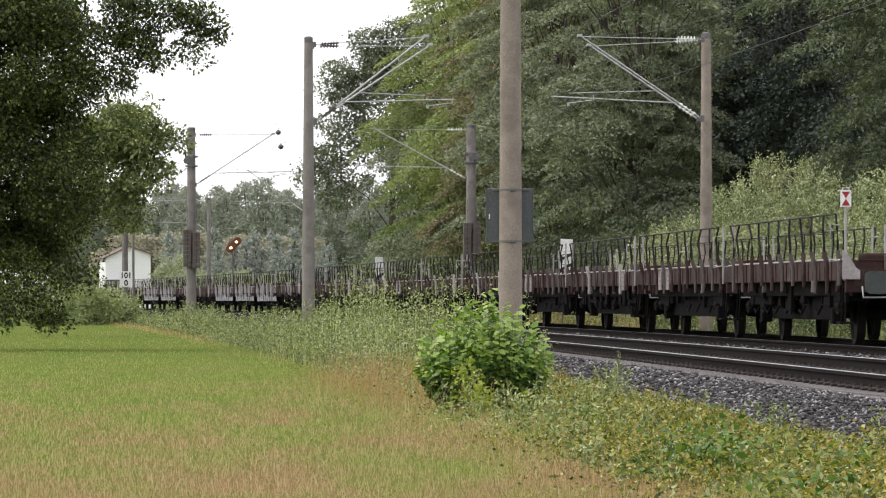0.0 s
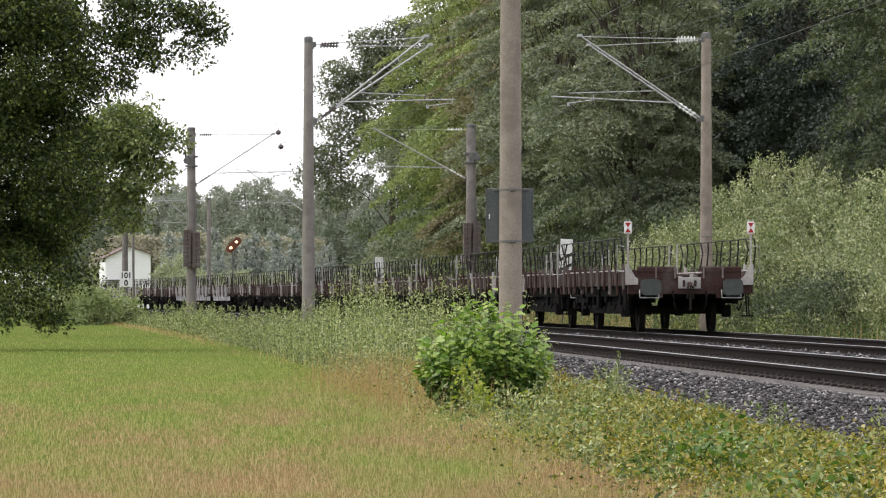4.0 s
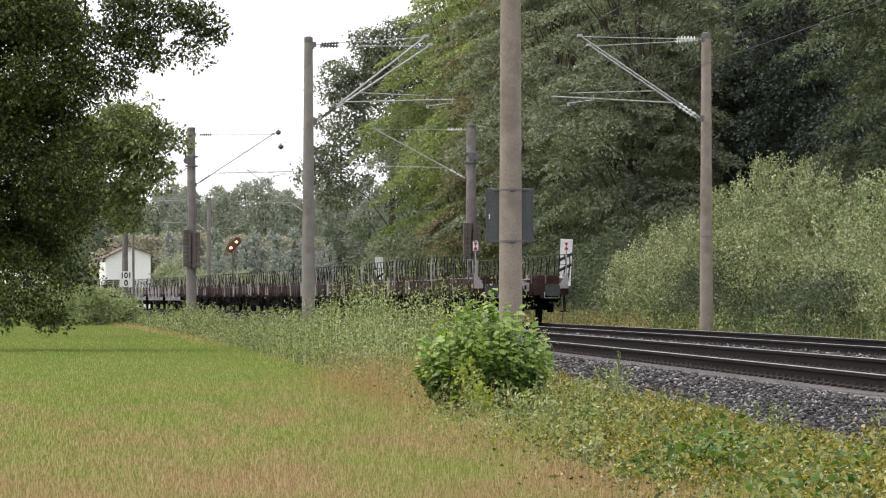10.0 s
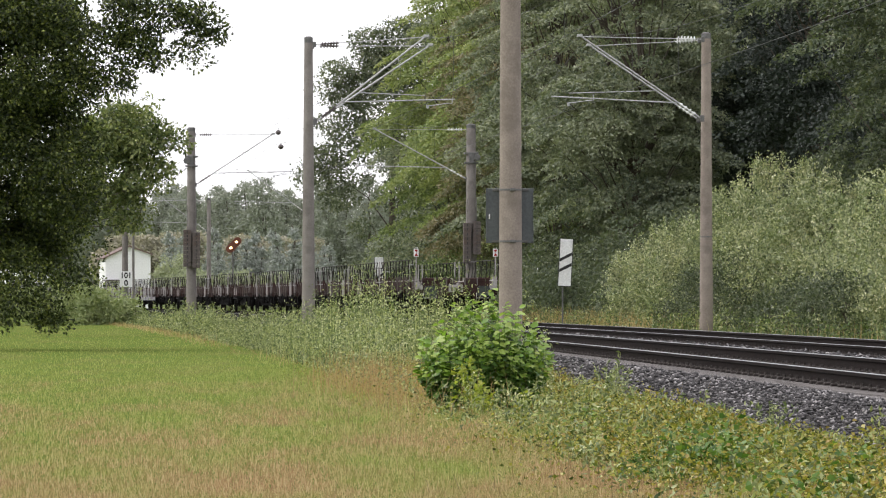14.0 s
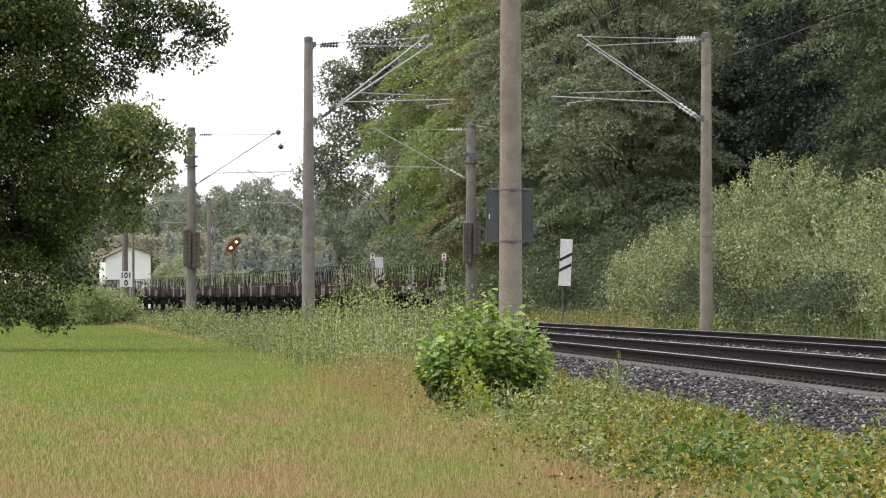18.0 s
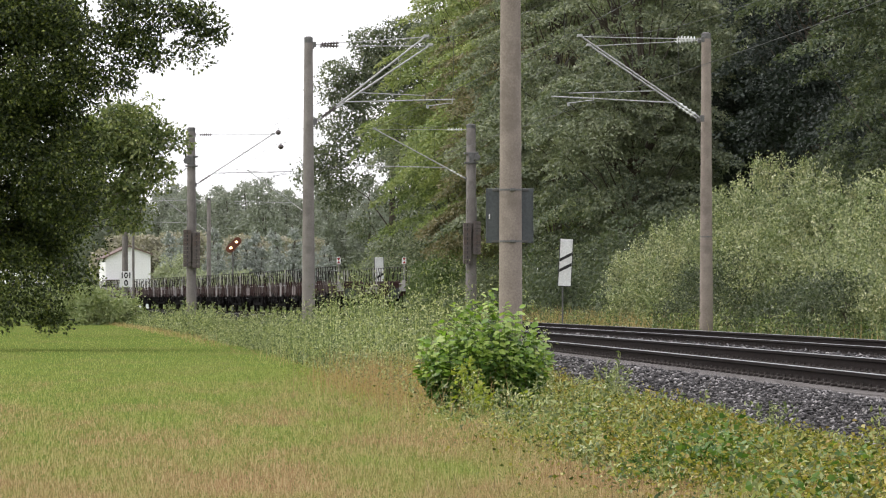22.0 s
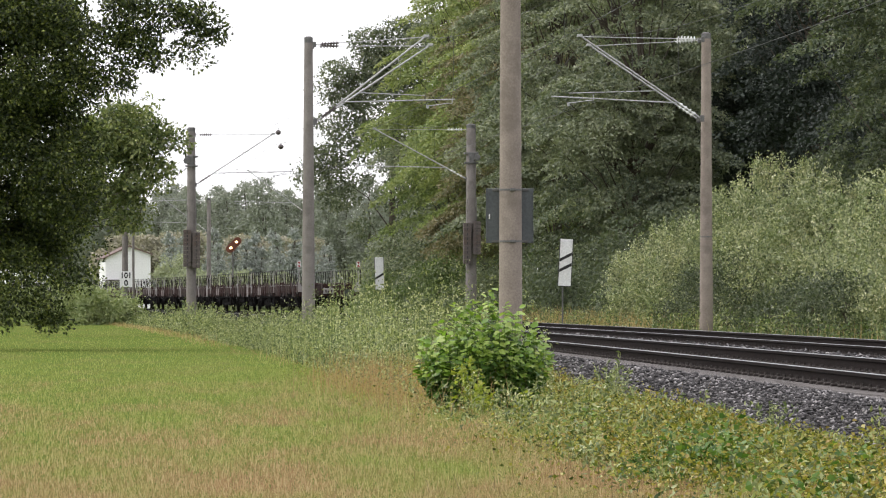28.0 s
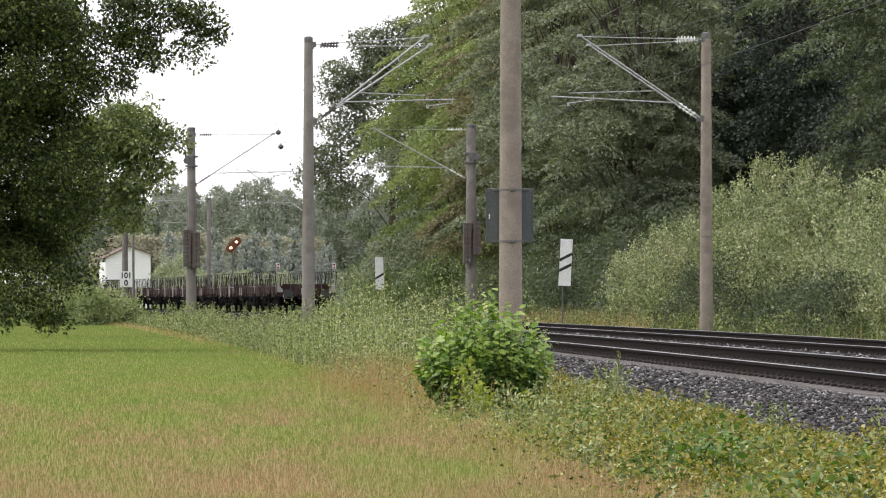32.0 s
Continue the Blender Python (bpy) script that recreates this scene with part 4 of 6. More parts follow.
        for k, (cx, tilt) in enumerate(((-0.19, 14), (-0.04, -9), (0.10, 6), (0.21, -18))):
            part("chock", Form().slab([(-0.09, 0), (0.09, 0), (0.05, 0.09), (-0.02, 0.10)], 0.16, pose(cx, y - d * (0.14 + 0.05 * k), 1.11 + 0.02 * k, 0, tilt, 12 * k)), (WAGON_WHITE, UNDERFRAME, WAGON_PALE, WAGON_BROWN)[k], w, "loose wheel chock")
    if last:
        for s in (-1, 1):
            x = s * 1.29
            p = part("board_pole", Form().tube([(x, -0.06, 1.2), (x, -0.06, 2.16)], 0.021, 8), WAGON_WHITE, w, "pale pole of a tail board")
            b = part("tail_board", Form().box((x, -0.075, 2.225), (0.16, 0.02, 0.25), e=0.003).tube([(x - 0.045, -0.075, 2.345), (x - 0.045, -0.075, 2.385), (x + 0.045, -0.075, 2.385), (x + 0.045, -0.075, 2.345)], 0.008, 6), SIGN_WHITE, p, "white tail board with red triangles")
            for k in (-1, 1):
                tri = [(-0.062, k * 0.103), (0.062, k * 0.103), (0.0, k * 0.004)]
                part("red_triangle", Form().slab(tri, 0.006, pose(x, -0.089, 2.225)), SIGN_RED, p, "red reflecting triangle", smooth=False)
    # the body rides a little lower on its springs
    for c in w.children:
        if not c.name.startswith("wheelset"):
            c.location.z -= 0.035
    return w


def build_train():
    last = build_wagon(True)
    forms = {k: build_wagon(False, k) for k in (1, 2, 3, 4)}
    train, used = [last], set()
    for k in [1, 2, 1, 2, 2, 1, 3, 2, 1, 3, 4, 4, 4, 2, 3, 4, 4, 2, 3, 3][:WAGONS - 1]:
        train.append(copy_thing(forms[k], Matrix()) if k in used else forms[k])
        used.add(k)
    return train


def motions():
    times = [float(i) for i in range(0, 33)]
    for k, wagon in enumerate(TRAIN):
        walk(wagon, [(t, at_line(train_at(t) + k * PITCH, 2.0)) for t in times])
    # wheels roll on the rails; the wagons that come close
    for wagon in TRAIN[:4]:
        for ws in wagon.children:
            if ws.name.startswith("wheelset"):
                y, rows, t = ws.matrix_basis.translation.y, [], 0.0
                while t < 32.0:
                    rows.append((t, pose(0, y, 0.46, -math.degrees((train_at(t) - train_at(0)) / 0.46), 0, 0)))
                    t += 2.0 / FPS
                rows.append((32.0, pose(0, y, 0.46, -math.degrees((train_at(32.0) - train_at(0)) / 0.46), 0, 0)))
                walk(ws, rows)


# ---------------------------------------------------------------- trees and plants
def crown_points(rng, lobes, clumps, per, flat=0.5, spread=(0.6, 1.2), shell=0.45, sprays=1):
    """Leaf places and directions: boughs through the outer part of the lobes, each of several flat sprays of leaves."""
    at, out, cent = [], [], []
    vol = np.array([l[1][0] * l[1][1] * l[1][2] for l in lobes]) ** 0.67
    share = rng.choice(len(lobes), clumps, p=vol / vol.sum())
    for k in share:
        c, r = np.array(lobes[k][0]), np.array(lobes[k][1])
        d = rng.normal(size=3)
        d /= np.linalg.norm(d)
        q = c + d * r * rng.uniform(shell, 1.0) ** 0.6
        cent.append(q)
        s = rng.uniform(*spread)
        for _ in range(sprays):
            n = max(3, int(per * rng.uniform(0.5, 1.5)))
            w = q if sprays == 1 else q + rng.normal(0, 0.55, 3) * np.array([s, s, s * 0.7])
            b = s if sprays == 1 else s * 0.5
            p = rng.normal(0, 0.5, (n, 3)) * np.array([b, b, b * flat])
            p[:, 2] -= 0.3 * (p[:, 0] ** 2 + p[:, 1] ** 2) / b
            at.append(w + p)
            o = rng.normal(size=(n, 3)) * 0.7 + d * 0.5 + np.array([0, 0, -0.3])
            out.append(o)
    return np.concatenate(at), np.concatenate(out), np.array(cent)


def bough_points(rng, lobes, count, radius, density, droop=0.45, thick=0.10, low=-0.45):
    """Boughs like drooping, scalloped parasols of leaves, stacked round the lobes; each lobe: centre, radii, weight."""
    at, out, cent = [], [], []
    weight = np.array([l[2] for l in lobes], float)
    for k in rng.choice(len(lobes), count, p=weight / weight.sum()):
        c, r = np.array(lobes[k][0]), np.array(lobes[k][1])
        d = rng.normal(size=3)
        d /= np.linalg.norm(d)
        if d[2] < low:
            d[2] *= -1
        q = c + d * r * rng.uniform(0.35, 1.0) ** 0.5
        cent.append(q)
        big = min(rng.uniform(*radius), 1.2 * max(r))
        n = max(12, int(density * big * big))
        a = rng.uniform(0, 2 * math.pi, n)
        ph = rng.uniform(0, 6.28, 3)
        rim = 0.68 + 0.18 * np.sin(3 * a + ph[0]) + 0.14 * np.sin(5 * a + ph[1]) + 0.10 * np.sin(11 * a + ph[2])
        rad = big * rim * np.sqrt(rng.uniform(0, 1, n))
        px, py = rad * np.cos(a), rad * np.sin(a)
        lean = 0.35 + 0.25 * rng.uniform()
        pz = -droop * rad * rad / big - lean * (px * d[0] + py * d[1]) + rng.normal(0, thick * big, n)
        at.append(q + np.stack([px, py, pz], 1))
        out.append(np.stack([np.cos(a), np.sin(a), -0.45 + 0 * a], 1) + rng.normal(0, 0.55, (n, 3)))
    return np.concatenate(at), np.concatenate(out), np.array(cent)


def puff_points(rng, lobes, count, radius, density, flat=0.8):
    """Rounded tufts of leaves over the lobes, denser on their outer side; each lobe: centre, radii, weight."""
    at, out, cent = [], [], []
    weight = np.array([l[2] for l in lobes], float)
    for k in rng.choice(len(lobes), count, p=weight / weight.sum()):
        c, r = np.array(lobes[k][0]), np.array(lobes[k][1])
        d = rng.normal(size=3)
        d /= np.linalg.norm(d)
        q = c + d * r * rng.uniform(0.2, 1.0) ** 0.45
        cent.append(q)
        big = min(rng.uniform(*radius), 1.1 * max(r))
        n = max(8, int(density * big * big))
        e = unit(rng.normal(size=(n, 3)) + 0.45 * d + np.array([0, 0, 0.25]))
        rad = big * rng.uniform(0.25, 1.0, (n, 1)) ** 0.5 * (1 + 0.35 * rng.normal(size=(n, 1)) * rng.uniform(0, 1, (n, 1)))
        at.append(q + e * rad * np.array([1, 1, flat]))
        out.append(e + rng.normal(0, 0.75, (n, 3)) + np.array([0, 0, -0.3]))
    return np.concatenate(at), np.concatenate(out), np.array(cent)


def wand_points(rng, lobes, count, length, per):
    """Leafy upright wands that fan out of a bush; each lobe: centre, radii, weight."""
    at, out, cent = [], [], []
    weight = np.array([l[2] for l in lobes], float)
    for k in rng.choice(len(lobes), count, p=weight / weight.sum()):
        c, r = np.array(lobes[k][0]), np.array(lobes[k][1])
        d = rng.normal(size=3)
        d /= np.linalg.norm(d)
        if d[2] < -0.35:
            d[2] *= -1
        q = c + d * r * rng.uniform(0.35, 1.0) ** 0.5
        cent.append(q)
        axis = d * np.array([0.75, 0.75, 0.3]) + np.array([0, 0, 0.8]) + rng.normal(0, 0.25, 3)
        axis /= np.linalg.norm(axis)
        long = rng.uniform(*length)
        u = rng.uniform(-0.75, 0.45, (per, 1))
        at.append(q + axis * long * u + rng.normal(0, 0.055, (per, 3)) * (1.15 - u))
        out.append(axis * 0.8 + rng.normal(0, 0.8, (per, 3)))
    return np.concatenate(at), np.concatenate(out), np.array(cent)


def bumps(rng, centre, radii, n, size, weight, low=-0.6):
    """Small lobes set over the face of a large one, so that its crown gets hollows and rounded heads."""
    res = []
    for _ in range(n):
        d = rng.normal(size=3)
        d /= np.linalg.norm(d)
        if d[2] < low:
            d[2] *= -1
        q = rng.uniform(*size)
        res.append((tuple(np.array(centre) + d * np.array(radii) * rng.uniform(0.85, 1.0)), (q, q, q * 0.8), weight * q * q))
    return res


def woody(rng, foot, top, r, centres, limbs, sway=0.3):
    """A tapered trunk with limbs that reach for the clumps."""
    g = Form()
    foot, top = Vector(foot), Vector(top)
    tr = [foot + (top - foot) * u + Vector((rng.normal() * sway * u, rng.normal() * sway * u, 0)) for u in np.linspace(0, 1, 7)]
    g.tube([foot - Vector((0, 0, 0.3))] + tr, r, 9, r * 0.25)
    for i in range(limbs):
        q = Vector(centres[rng.integers(len(centres))])
        u = min(0.9, max(0.25, ((q.z - foot.z) / max(1.0, top.z - foot.z)) * 0.7))
        a = tr[int(u * 6)]
        mid = (a + q) / 2 + Vector((rng.normal() * 0.2, rng.normal() * 0.2, 0.35))
        g.tube([a, mid, q], r * 0.17, 6, r * 0.03)
    return g


def plant(name, seed, lobes, clumps, per, size, leaf, label, category, foot, top, r, limbs, flat=0.5, spread=(0.6, 1.2), shell=0.45,
          group="", wide=0.6, m=None, sprays=1, plain=False, level=0.6, boughs=None, puffs=None, wands=None):
    rng = np.random.default_rng(seed)
    if puffs:
        at, out, cent = puff_points(rng, lobes, clumps, spread, per, puffs)
    elif wands:
        at, out, cent = wand_points(rng, lobes, clumps, wands, per)
    elif boughs:
        at, out, cent = bough_points(rng, lobes, clumps, spread, per, *boughs)
    else:
        at, out, cent = crown_points(rng, lobes, clumps, per, flat, spread, shell, sprays)
    v, f = leaves(rng, at, out, size * rng.uniform(0.6, 1.3, len(at)), wide, plain=plain, level=level)
    t = thing(name, m or Matrix(), label, category, group)
    part("trunk", woody(rng, foot, top, r, cent, limbs), BARK, t)
    part("crown", np_mesh("crown", v, f, 3 if plain else 4, leaf), leaf, t)
    return t


def build_left_trees():
    g = GROUND
    # the dark oak: its body, the bough that reaches out over the meadow's edge, and the low hanging sprays
    rng = np.random.default_rng(5)
    body = [((-13.4, 126, 3.9), (3.8, 4.0, 3.4), 30), ((-11.8, 124, 8.2), (3.7, 3.6, 2.2), 30), ((-9.3, 124, 6.2), (1.7, 1.5, 2.2), 60), ((-9.2, 124, 3.6), (1.6, 1.5, 2.0), 50), ((-9.0, 123, 7.4), (1.3, 1.2, 1.0), 26), ((-9.6, 123, 5.9), (1.0, 0.9, 1.2), 24), ((-9.6, 123, 2.4), (0.9, 0.8, 0.9), 18)]
    body += bumps(rng, (-9.4, 122, 5.6), (1.75, 1.7, 2.0), 44, (0.32, 0.6), 22) + bumps(rng, (-9.3, 122, 3.2), (1.65, 1.6, 1.9), 44, (0.32, 0.6), 22)
    body += [((-7.7, 121, 1.6), (0.45, 0.6, 0.4), 4), ((-8.1, 121, 1.15), (0.42, 0.6, 0.3), 3), ((-9.2, 121, 1.3), (0.55, 0.6, 0.6), 5), ((-9.1, 122.5, 1.5), (0.8, 0.7, 0.6), 18), ((-8.6, 122.5, 2.2), (0.7, 0.6, 0.6), 12)]
    bough = [((x, 121.5, z), (w, w, h), 46 * w * w) for x, z, w, h in ((-6.75, 6.95, 0.42, 0.24), (-6.55, 6.2, 0.36, 0.3), (-6.2, 5.85, 0.24, 0.14), (-6.95, 5.5, 0.28, 0.26), (-7.2, 6.35, 0.36, 0.26), (-5.95, 6.78, 0.36, 0.2), (-5.15, 6.68, 0.36, 0.24), (-5.5, 6.08, 0.25, 0.22), (-5.22, 5.8, 0.13, 0.18), (-4.98, 6.32, 0.2, 0.1), (-7.5, 5.3, 0.28, 0.5), (-6.8, 5.25, 0.14, 0.12))]
    bough += [((-6.2, 121.5, 7.5), (1.4, 0.9, 0.3), 6)]
    hang = [((-8.52, 121, 0.55), (0.3, 0.4, 0.42), 5), ((-8.33, 121, 0.25), (0.22, 0.25, 0.17), 3), ((-9.2, 121, 0.6), (0.35, 0.4, 0.3), 4), ((-9.35, 121, 0.2), (0.18, 0.2, 0.14), 2)]
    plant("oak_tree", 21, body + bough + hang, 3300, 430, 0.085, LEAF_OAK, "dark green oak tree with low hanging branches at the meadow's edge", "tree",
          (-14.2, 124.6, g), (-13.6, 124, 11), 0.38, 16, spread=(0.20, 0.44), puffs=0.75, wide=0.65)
    plant("oak_tree", 22, [((-9.3, 168, 5.5), (0.95, 1.1, 0.8), 14), ((-9.6, 168, 4.35), (0.95, 1.1, 0.9), 14), ((-8.8, 168, 4.4), (0.55, 0.7, 0.5), 6), ((-8.6, 168, 5.5), (0.45, 0.6, 0.4), 4), ((-8.1, 168, 5.45), (0.36, 0.4, 0.25), 3), ((-7.8, 168, 5.25), (0.2, 0.25, 0.18), 1),
                           ((-9.5, 168, 3.35), (0.65, 0.8, 0.6), 7), ((-9.1, 168, 3.0), (0.25, 0.3, 0.2), 1), ((-8.7, 168, 6.65), (0.13, 0.2, 0.16), 1), ((-9.0, 168, 6.15), (0.4, 0.5, 0.16), 2), ((-10.5, 168, 4.6), (1.2, 1.3, 1.5), 12), ((-14.2, 170, 4.4), (3.9, 6.0, 3.6), 24)] + bumps(rng, (-9.7, 168, 4.7), (1.1, 1.2, 1.5), 26, (0.3, 0.5), 12),
          640, 230, 0.125, LEAF_OAK_LIT, "young oak tree beside the meadow, leaf colour lightened as if lit", "tree",
          (-14.6, 168.5, g), (-12.6, 168, 6.5), 0.28, 60, spread=(0.24, 0.5), puffs=0.75, wide=0.65)


def build_forest():
    """Broad-leaved wood beyond the far track: a few grown forms, repeated with turns."""
    near, back = [], []
    for k, (mat, h, lab) in enumerate(((LEAF_BEECH, 19.0, "tall green beech tree at the forest edge"), (LEAF_BEECH_B, 20.0, "tall dull green hornbeam at the forest edge"),
                                       (LEAF_BEECH_PALE, 18.0, "spreading pale green beech tree at the forest edge"), (LEAF_TURNING, 18.5, "tall tree with yellowing leaves at the forest edge"))):
        lobes = [((0, 0, h * 0.30), (3.9, 3.9, h * 0.24), 22), ((0.5, -0.4, h * 0.58), (4.2, 4.2, h * 0.25), 22), ((-0.4, 0.2, h * 0.84), (2.6, 2.6, h * 0.14), 11),
                 ((-2.8, -1.4, h * 0.40), (2.4, 2.4, 2.2), 7), ((2.7, 1.2, h * 0.5), (2.4, 2.4, 2.0), 7), ((0.5, -3.0, h * 0.2), (2.6, 2.0, 1.8), 7)]
        near.append(plant("forest_tree", 40 + k, lobes, 340, (400, 300, 260, 260)[k], (0.1, 0.125, 0.13, 0.13)[k], mat, lab, "tree", (0, 0, 0), (0, 0, h * 0.92), 0.28, 60, spread=(0.65, 1.5), group="forest trees", wide=0.8, plain=True, level=0.9, boughs=(0.26, 0.065, -0.3)))
    # the oak that ends the wood: open, ragged crown with hanging boughs
    lobes = [((0, 0, 12.4), (2.6, 2.6, 2.4), 18), ((0.9, 0, 15.2), (1.9, 2.0, 1.6), 9), ((-1.9, 0, 11.0), (1.5, 1.6, 1.4), 8), ((-3.3, 0, 9.6), (1.0, 1.2, 0.9), 4), ((-2.2, 0.2, 8.6), (1.7, 1.7, 1.1), 7), ((-4.5, 0, 8.5), (0.7, 0.9, 0.8), 3),
             ((-3.0, 0, 7.1), (1.1, 1.2, 0.5), 3), ((-1.0, 0, 13.9), (1.1, 1.2, 0.9), 5), ((-2.4, 0, 13.1), (0.8, 0.9, 0.7), 3), ((1.8, 0.4, 9.6), (2.2, 2.2, 2.6), 12), ((-3.4, 0, 11.8), (0.5, 0.6, 0.4), 1), ((1.2, 0, 17.2), (1.2, 1.2, 0.7), 5), ((2.6, 0.2, 16.6), (1.5, 1.5, 1.6), 9), ((-0.4, 0, 15.6), (0.9, 1.0, 0.5), 3), ((2.6, 0.4, 13.0), (1.8, 1.8, 2.2), 10),
             ((-2.6, 0, 14.9), (0.9, 1.0, 0.7), 4), ((-1.0, 0, 16.7), (0.9, 1.0, 0.6), 4), ((-3.6, 0, 13.6), (0.6, 0.7, 0.5), 2), ((-0.3, 0, 15.2), (1.4, 1.4, 1.2), 7), ((0.6, 0, 6.0), (2.4, 2.2, 2.4), 9)]
    x, y = on_line(292.0, 13.4)
    plant("forest_tree", 48, lobes, 760, 105, 0.17, LEAF_EDGE_OAK, "dull green open-crowned oak at the end of the forest edge", "tree", (0.4, 0, 0), (0.6, 0, 15.5), 0.3, 8, spread=(0.4, 0.9), group="forest trees", wide=0.8, plain=True, level=0.3, puffs=0.7, m=pose(x, y, GROUND))
    for k, (mat, lab) in enumerate(((LEAF_SHADE_DARK, "spruce in the depth of the wood, coloured dark as shade"), (LEAF_BEECH_PALE, "pale green tree in the depth of the wood"))):
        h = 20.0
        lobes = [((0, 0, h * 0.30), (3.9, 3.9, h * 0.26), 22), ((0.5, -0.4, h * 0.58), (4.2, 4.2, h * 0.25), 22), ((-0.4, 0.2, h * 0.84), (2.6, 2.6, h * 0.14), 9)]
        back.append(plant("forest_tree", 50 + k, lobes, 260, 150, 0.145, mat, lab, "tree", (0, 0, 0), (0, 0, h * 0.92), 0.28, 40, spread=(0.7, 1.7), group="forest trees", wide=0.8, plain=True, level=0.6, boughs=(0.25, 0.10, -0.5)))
    rng = random.Random(3)
    spots = []
    for row, (o, l0, l1, step) in enumerate(((12.8, 176, 246, 8.4), (20.0, 130, 280, 11.0), (28.0, 150, 270, 14.0))):
        l = l0
        while l < l1:
            if row > 0 or not 117 < l < 130:
                spots.append((l + rng.uniform(-2, 2), o + rng.uniform(-1.3, 1.3), row))
            l += step
    spots += [(98.0, 13.6, 0), (108.5, 13.4, 0), (276.0, 17.5, 0), (286.0, 19.0, 0)]
    used = set()
    for l, o, row in spots:
        if row == 0:
            form = near[0 if l < 160 or l > 272 else 1 if l < 208 or l > 239 else 3 if l < 219 else 2]
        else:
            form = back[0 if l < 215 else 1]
        # the wood grows lower towards its far end
        sc = rng.uniform(0.94, 1.1) * min(1.0, max(0.66, 1.0 - (l - (255 if row == 0 else 275)) / 330.0))
        x, y = on_line(l, o)
        m = pose(x, y, GROUND, 0, 0, rng.uniform(0, 360))
        t = copy_thing(form, m) if form.name in used else form
        used.add(form.name)
        t.matrix_basis = m
        t.scale = (sc, sc, sc)
    for form in near + back:
        if form.name not in used:
            x, y = on_line(rng.uniform(120, 240), 36.0)
            form.matrix_basis = pose(x, y, GROUND)


def build_shrubs():
    # tall willow scrub beyond the far track
    rng = random.Random(9)
    for i, (l, o, h, r) in enumerate(((84, 9.4, 3.5, 2.5), (92, 9.8, 3.8, 2.5), (99, 9.3, 3.9, 2.5), (105, 9.5, 4.25, 2.4), (111.5, 9.5, 4.6, 2.2), (117, 9.3, 4.1, 1.7), (126, 9.0, 3.3, 1.6), (132, 8.7, 2.85, 1.5), (139, 8.9, 2.5, 1.3))):
        x, y = on_line(l, o)
        lobes = [((0, 0, h * 0.40), (r * 0.8, r, h * 0.34), 16)]
        for _ in range(40):
            a, e, q = rng.uniform(0, 6.28), rng.uniform(-0.75, 1.0), rng.uniform(0.4, 0.7)
            w = math.sqrt(1 - max(e, 0.0) ** 2)
            lobes.append(((r * 0.85 * w * math.cos(a), r * w * math.sin(a), h * (0.45 + 0.40 * e)), (q, q, q * 0.9), 2.2 * q))
        for _ in range(16):
            a, q = rng.uniform(0, 6.28), rng.uniform(0, 0.85)
            lobes.append(((r * q * math.cos(a), r * q * math.sin(a), h * (1.03 - 0.3 * q * q)), (0.05, 0.05, rng.uniform(0.25, 0.5)), 0.4))
        plant("willow_bush", 60 + i, lobes, 720 if i > 1 else 520, 40, 0.085, LEAF_WILLOW, "dense pale green willow bush beyond the tracks", "bush", (0, 0, 0), (0, 0, h * 0.8), 0.06, 40, group="willow bushes", wide=0.55,
              m=pose(x, y, GROUND, 0, 0, rng.uniform(-20, 20)), wands=(0.4, 1.0), level=0.2)
    # darker thorny scrub in front of it
    for i, (l, o, h, r) in enumerate(((104.0, 7.3, 2.5, 1.0), (107.5, 7.4, 2.3, 1.0), (111.5, 7.4, 2.0, 0.9), (98.5, 7.2, 1.6, 0.8), (94.5, 7.3, 1.3, 0.8), (91.0, 7.2, 1.7, 0.9), (86.5, 7.2, 1.5, 0.9), (83.0, 7.2, 1.8, 1.0), (120.0, 7.6, 0.9, 0.6), (138.0, 7.9, 1.6, 0.9))):
        x, y = on_line(l, o)
        plant("thorn_bush", 110 + i, [((0, 0, h * 0.46), (r, r * 1.1, h * 0.46), 10), ((0.25, 0.1, h * 0.7), (r * 0.6, r * 0.7, h * 0.26), 5)], 90, 330, 0.075, LEAF_SLOE, "dark green thorn bush on the verge beyond the tracks", "bush", (0, 0, 0), (0, 0, h * 0.8), 0.04, 14, spread=(0.2, 0.45), group="thorn bushes", wide=0.55,
              m=pose(x, y, GROUND, 0, 0, rng.uniform(0, 360)), puffs=0.8)
    # mixed low shrubs under the forest edge
    for i in range(32):
        l = 136 + i * 7.2 + rng.uniform(-2, 2) if i < 20 else 92 + (i - 20) * 5.0
        o = 9.2 + rng.uniform(-0.8, 1.6) if i < 20 else 12.4 + rng.uniform(-0.6, 1.6)
        h = rng.uniform(1.6, 3.4) if i < 20 else rng.uniform(3.4, 5.2)
        x, y = on_line(l, o)
        lobes = [((0, 0, h * 0.45), (1.8, 1.8, h * 0.45)), ((0.4, 0.2, h * 0.7), (1.2, 1.2, h * 0.3))]
        plant("shrub", 90 + i, lobes, 40, 40, 0.13, LEAF_BEECH if i >= 20 or l < 185 else rng.choice((LEAF_SHRUB, LEAF_BEECH_B, LEAF_BEECH)), "green shrub at the foot of the forest edge", "shrub", (0, 0, 0), (0, 0, h * 0.7), 0.05, 10, 0.5, (0.6, 1.0), 0.3, "forest edge shrubs", 0.6,
              m=pose(x, y, GROUND, 0, 0, rng.uniform(0, 360)), sprays=3, plain=True)
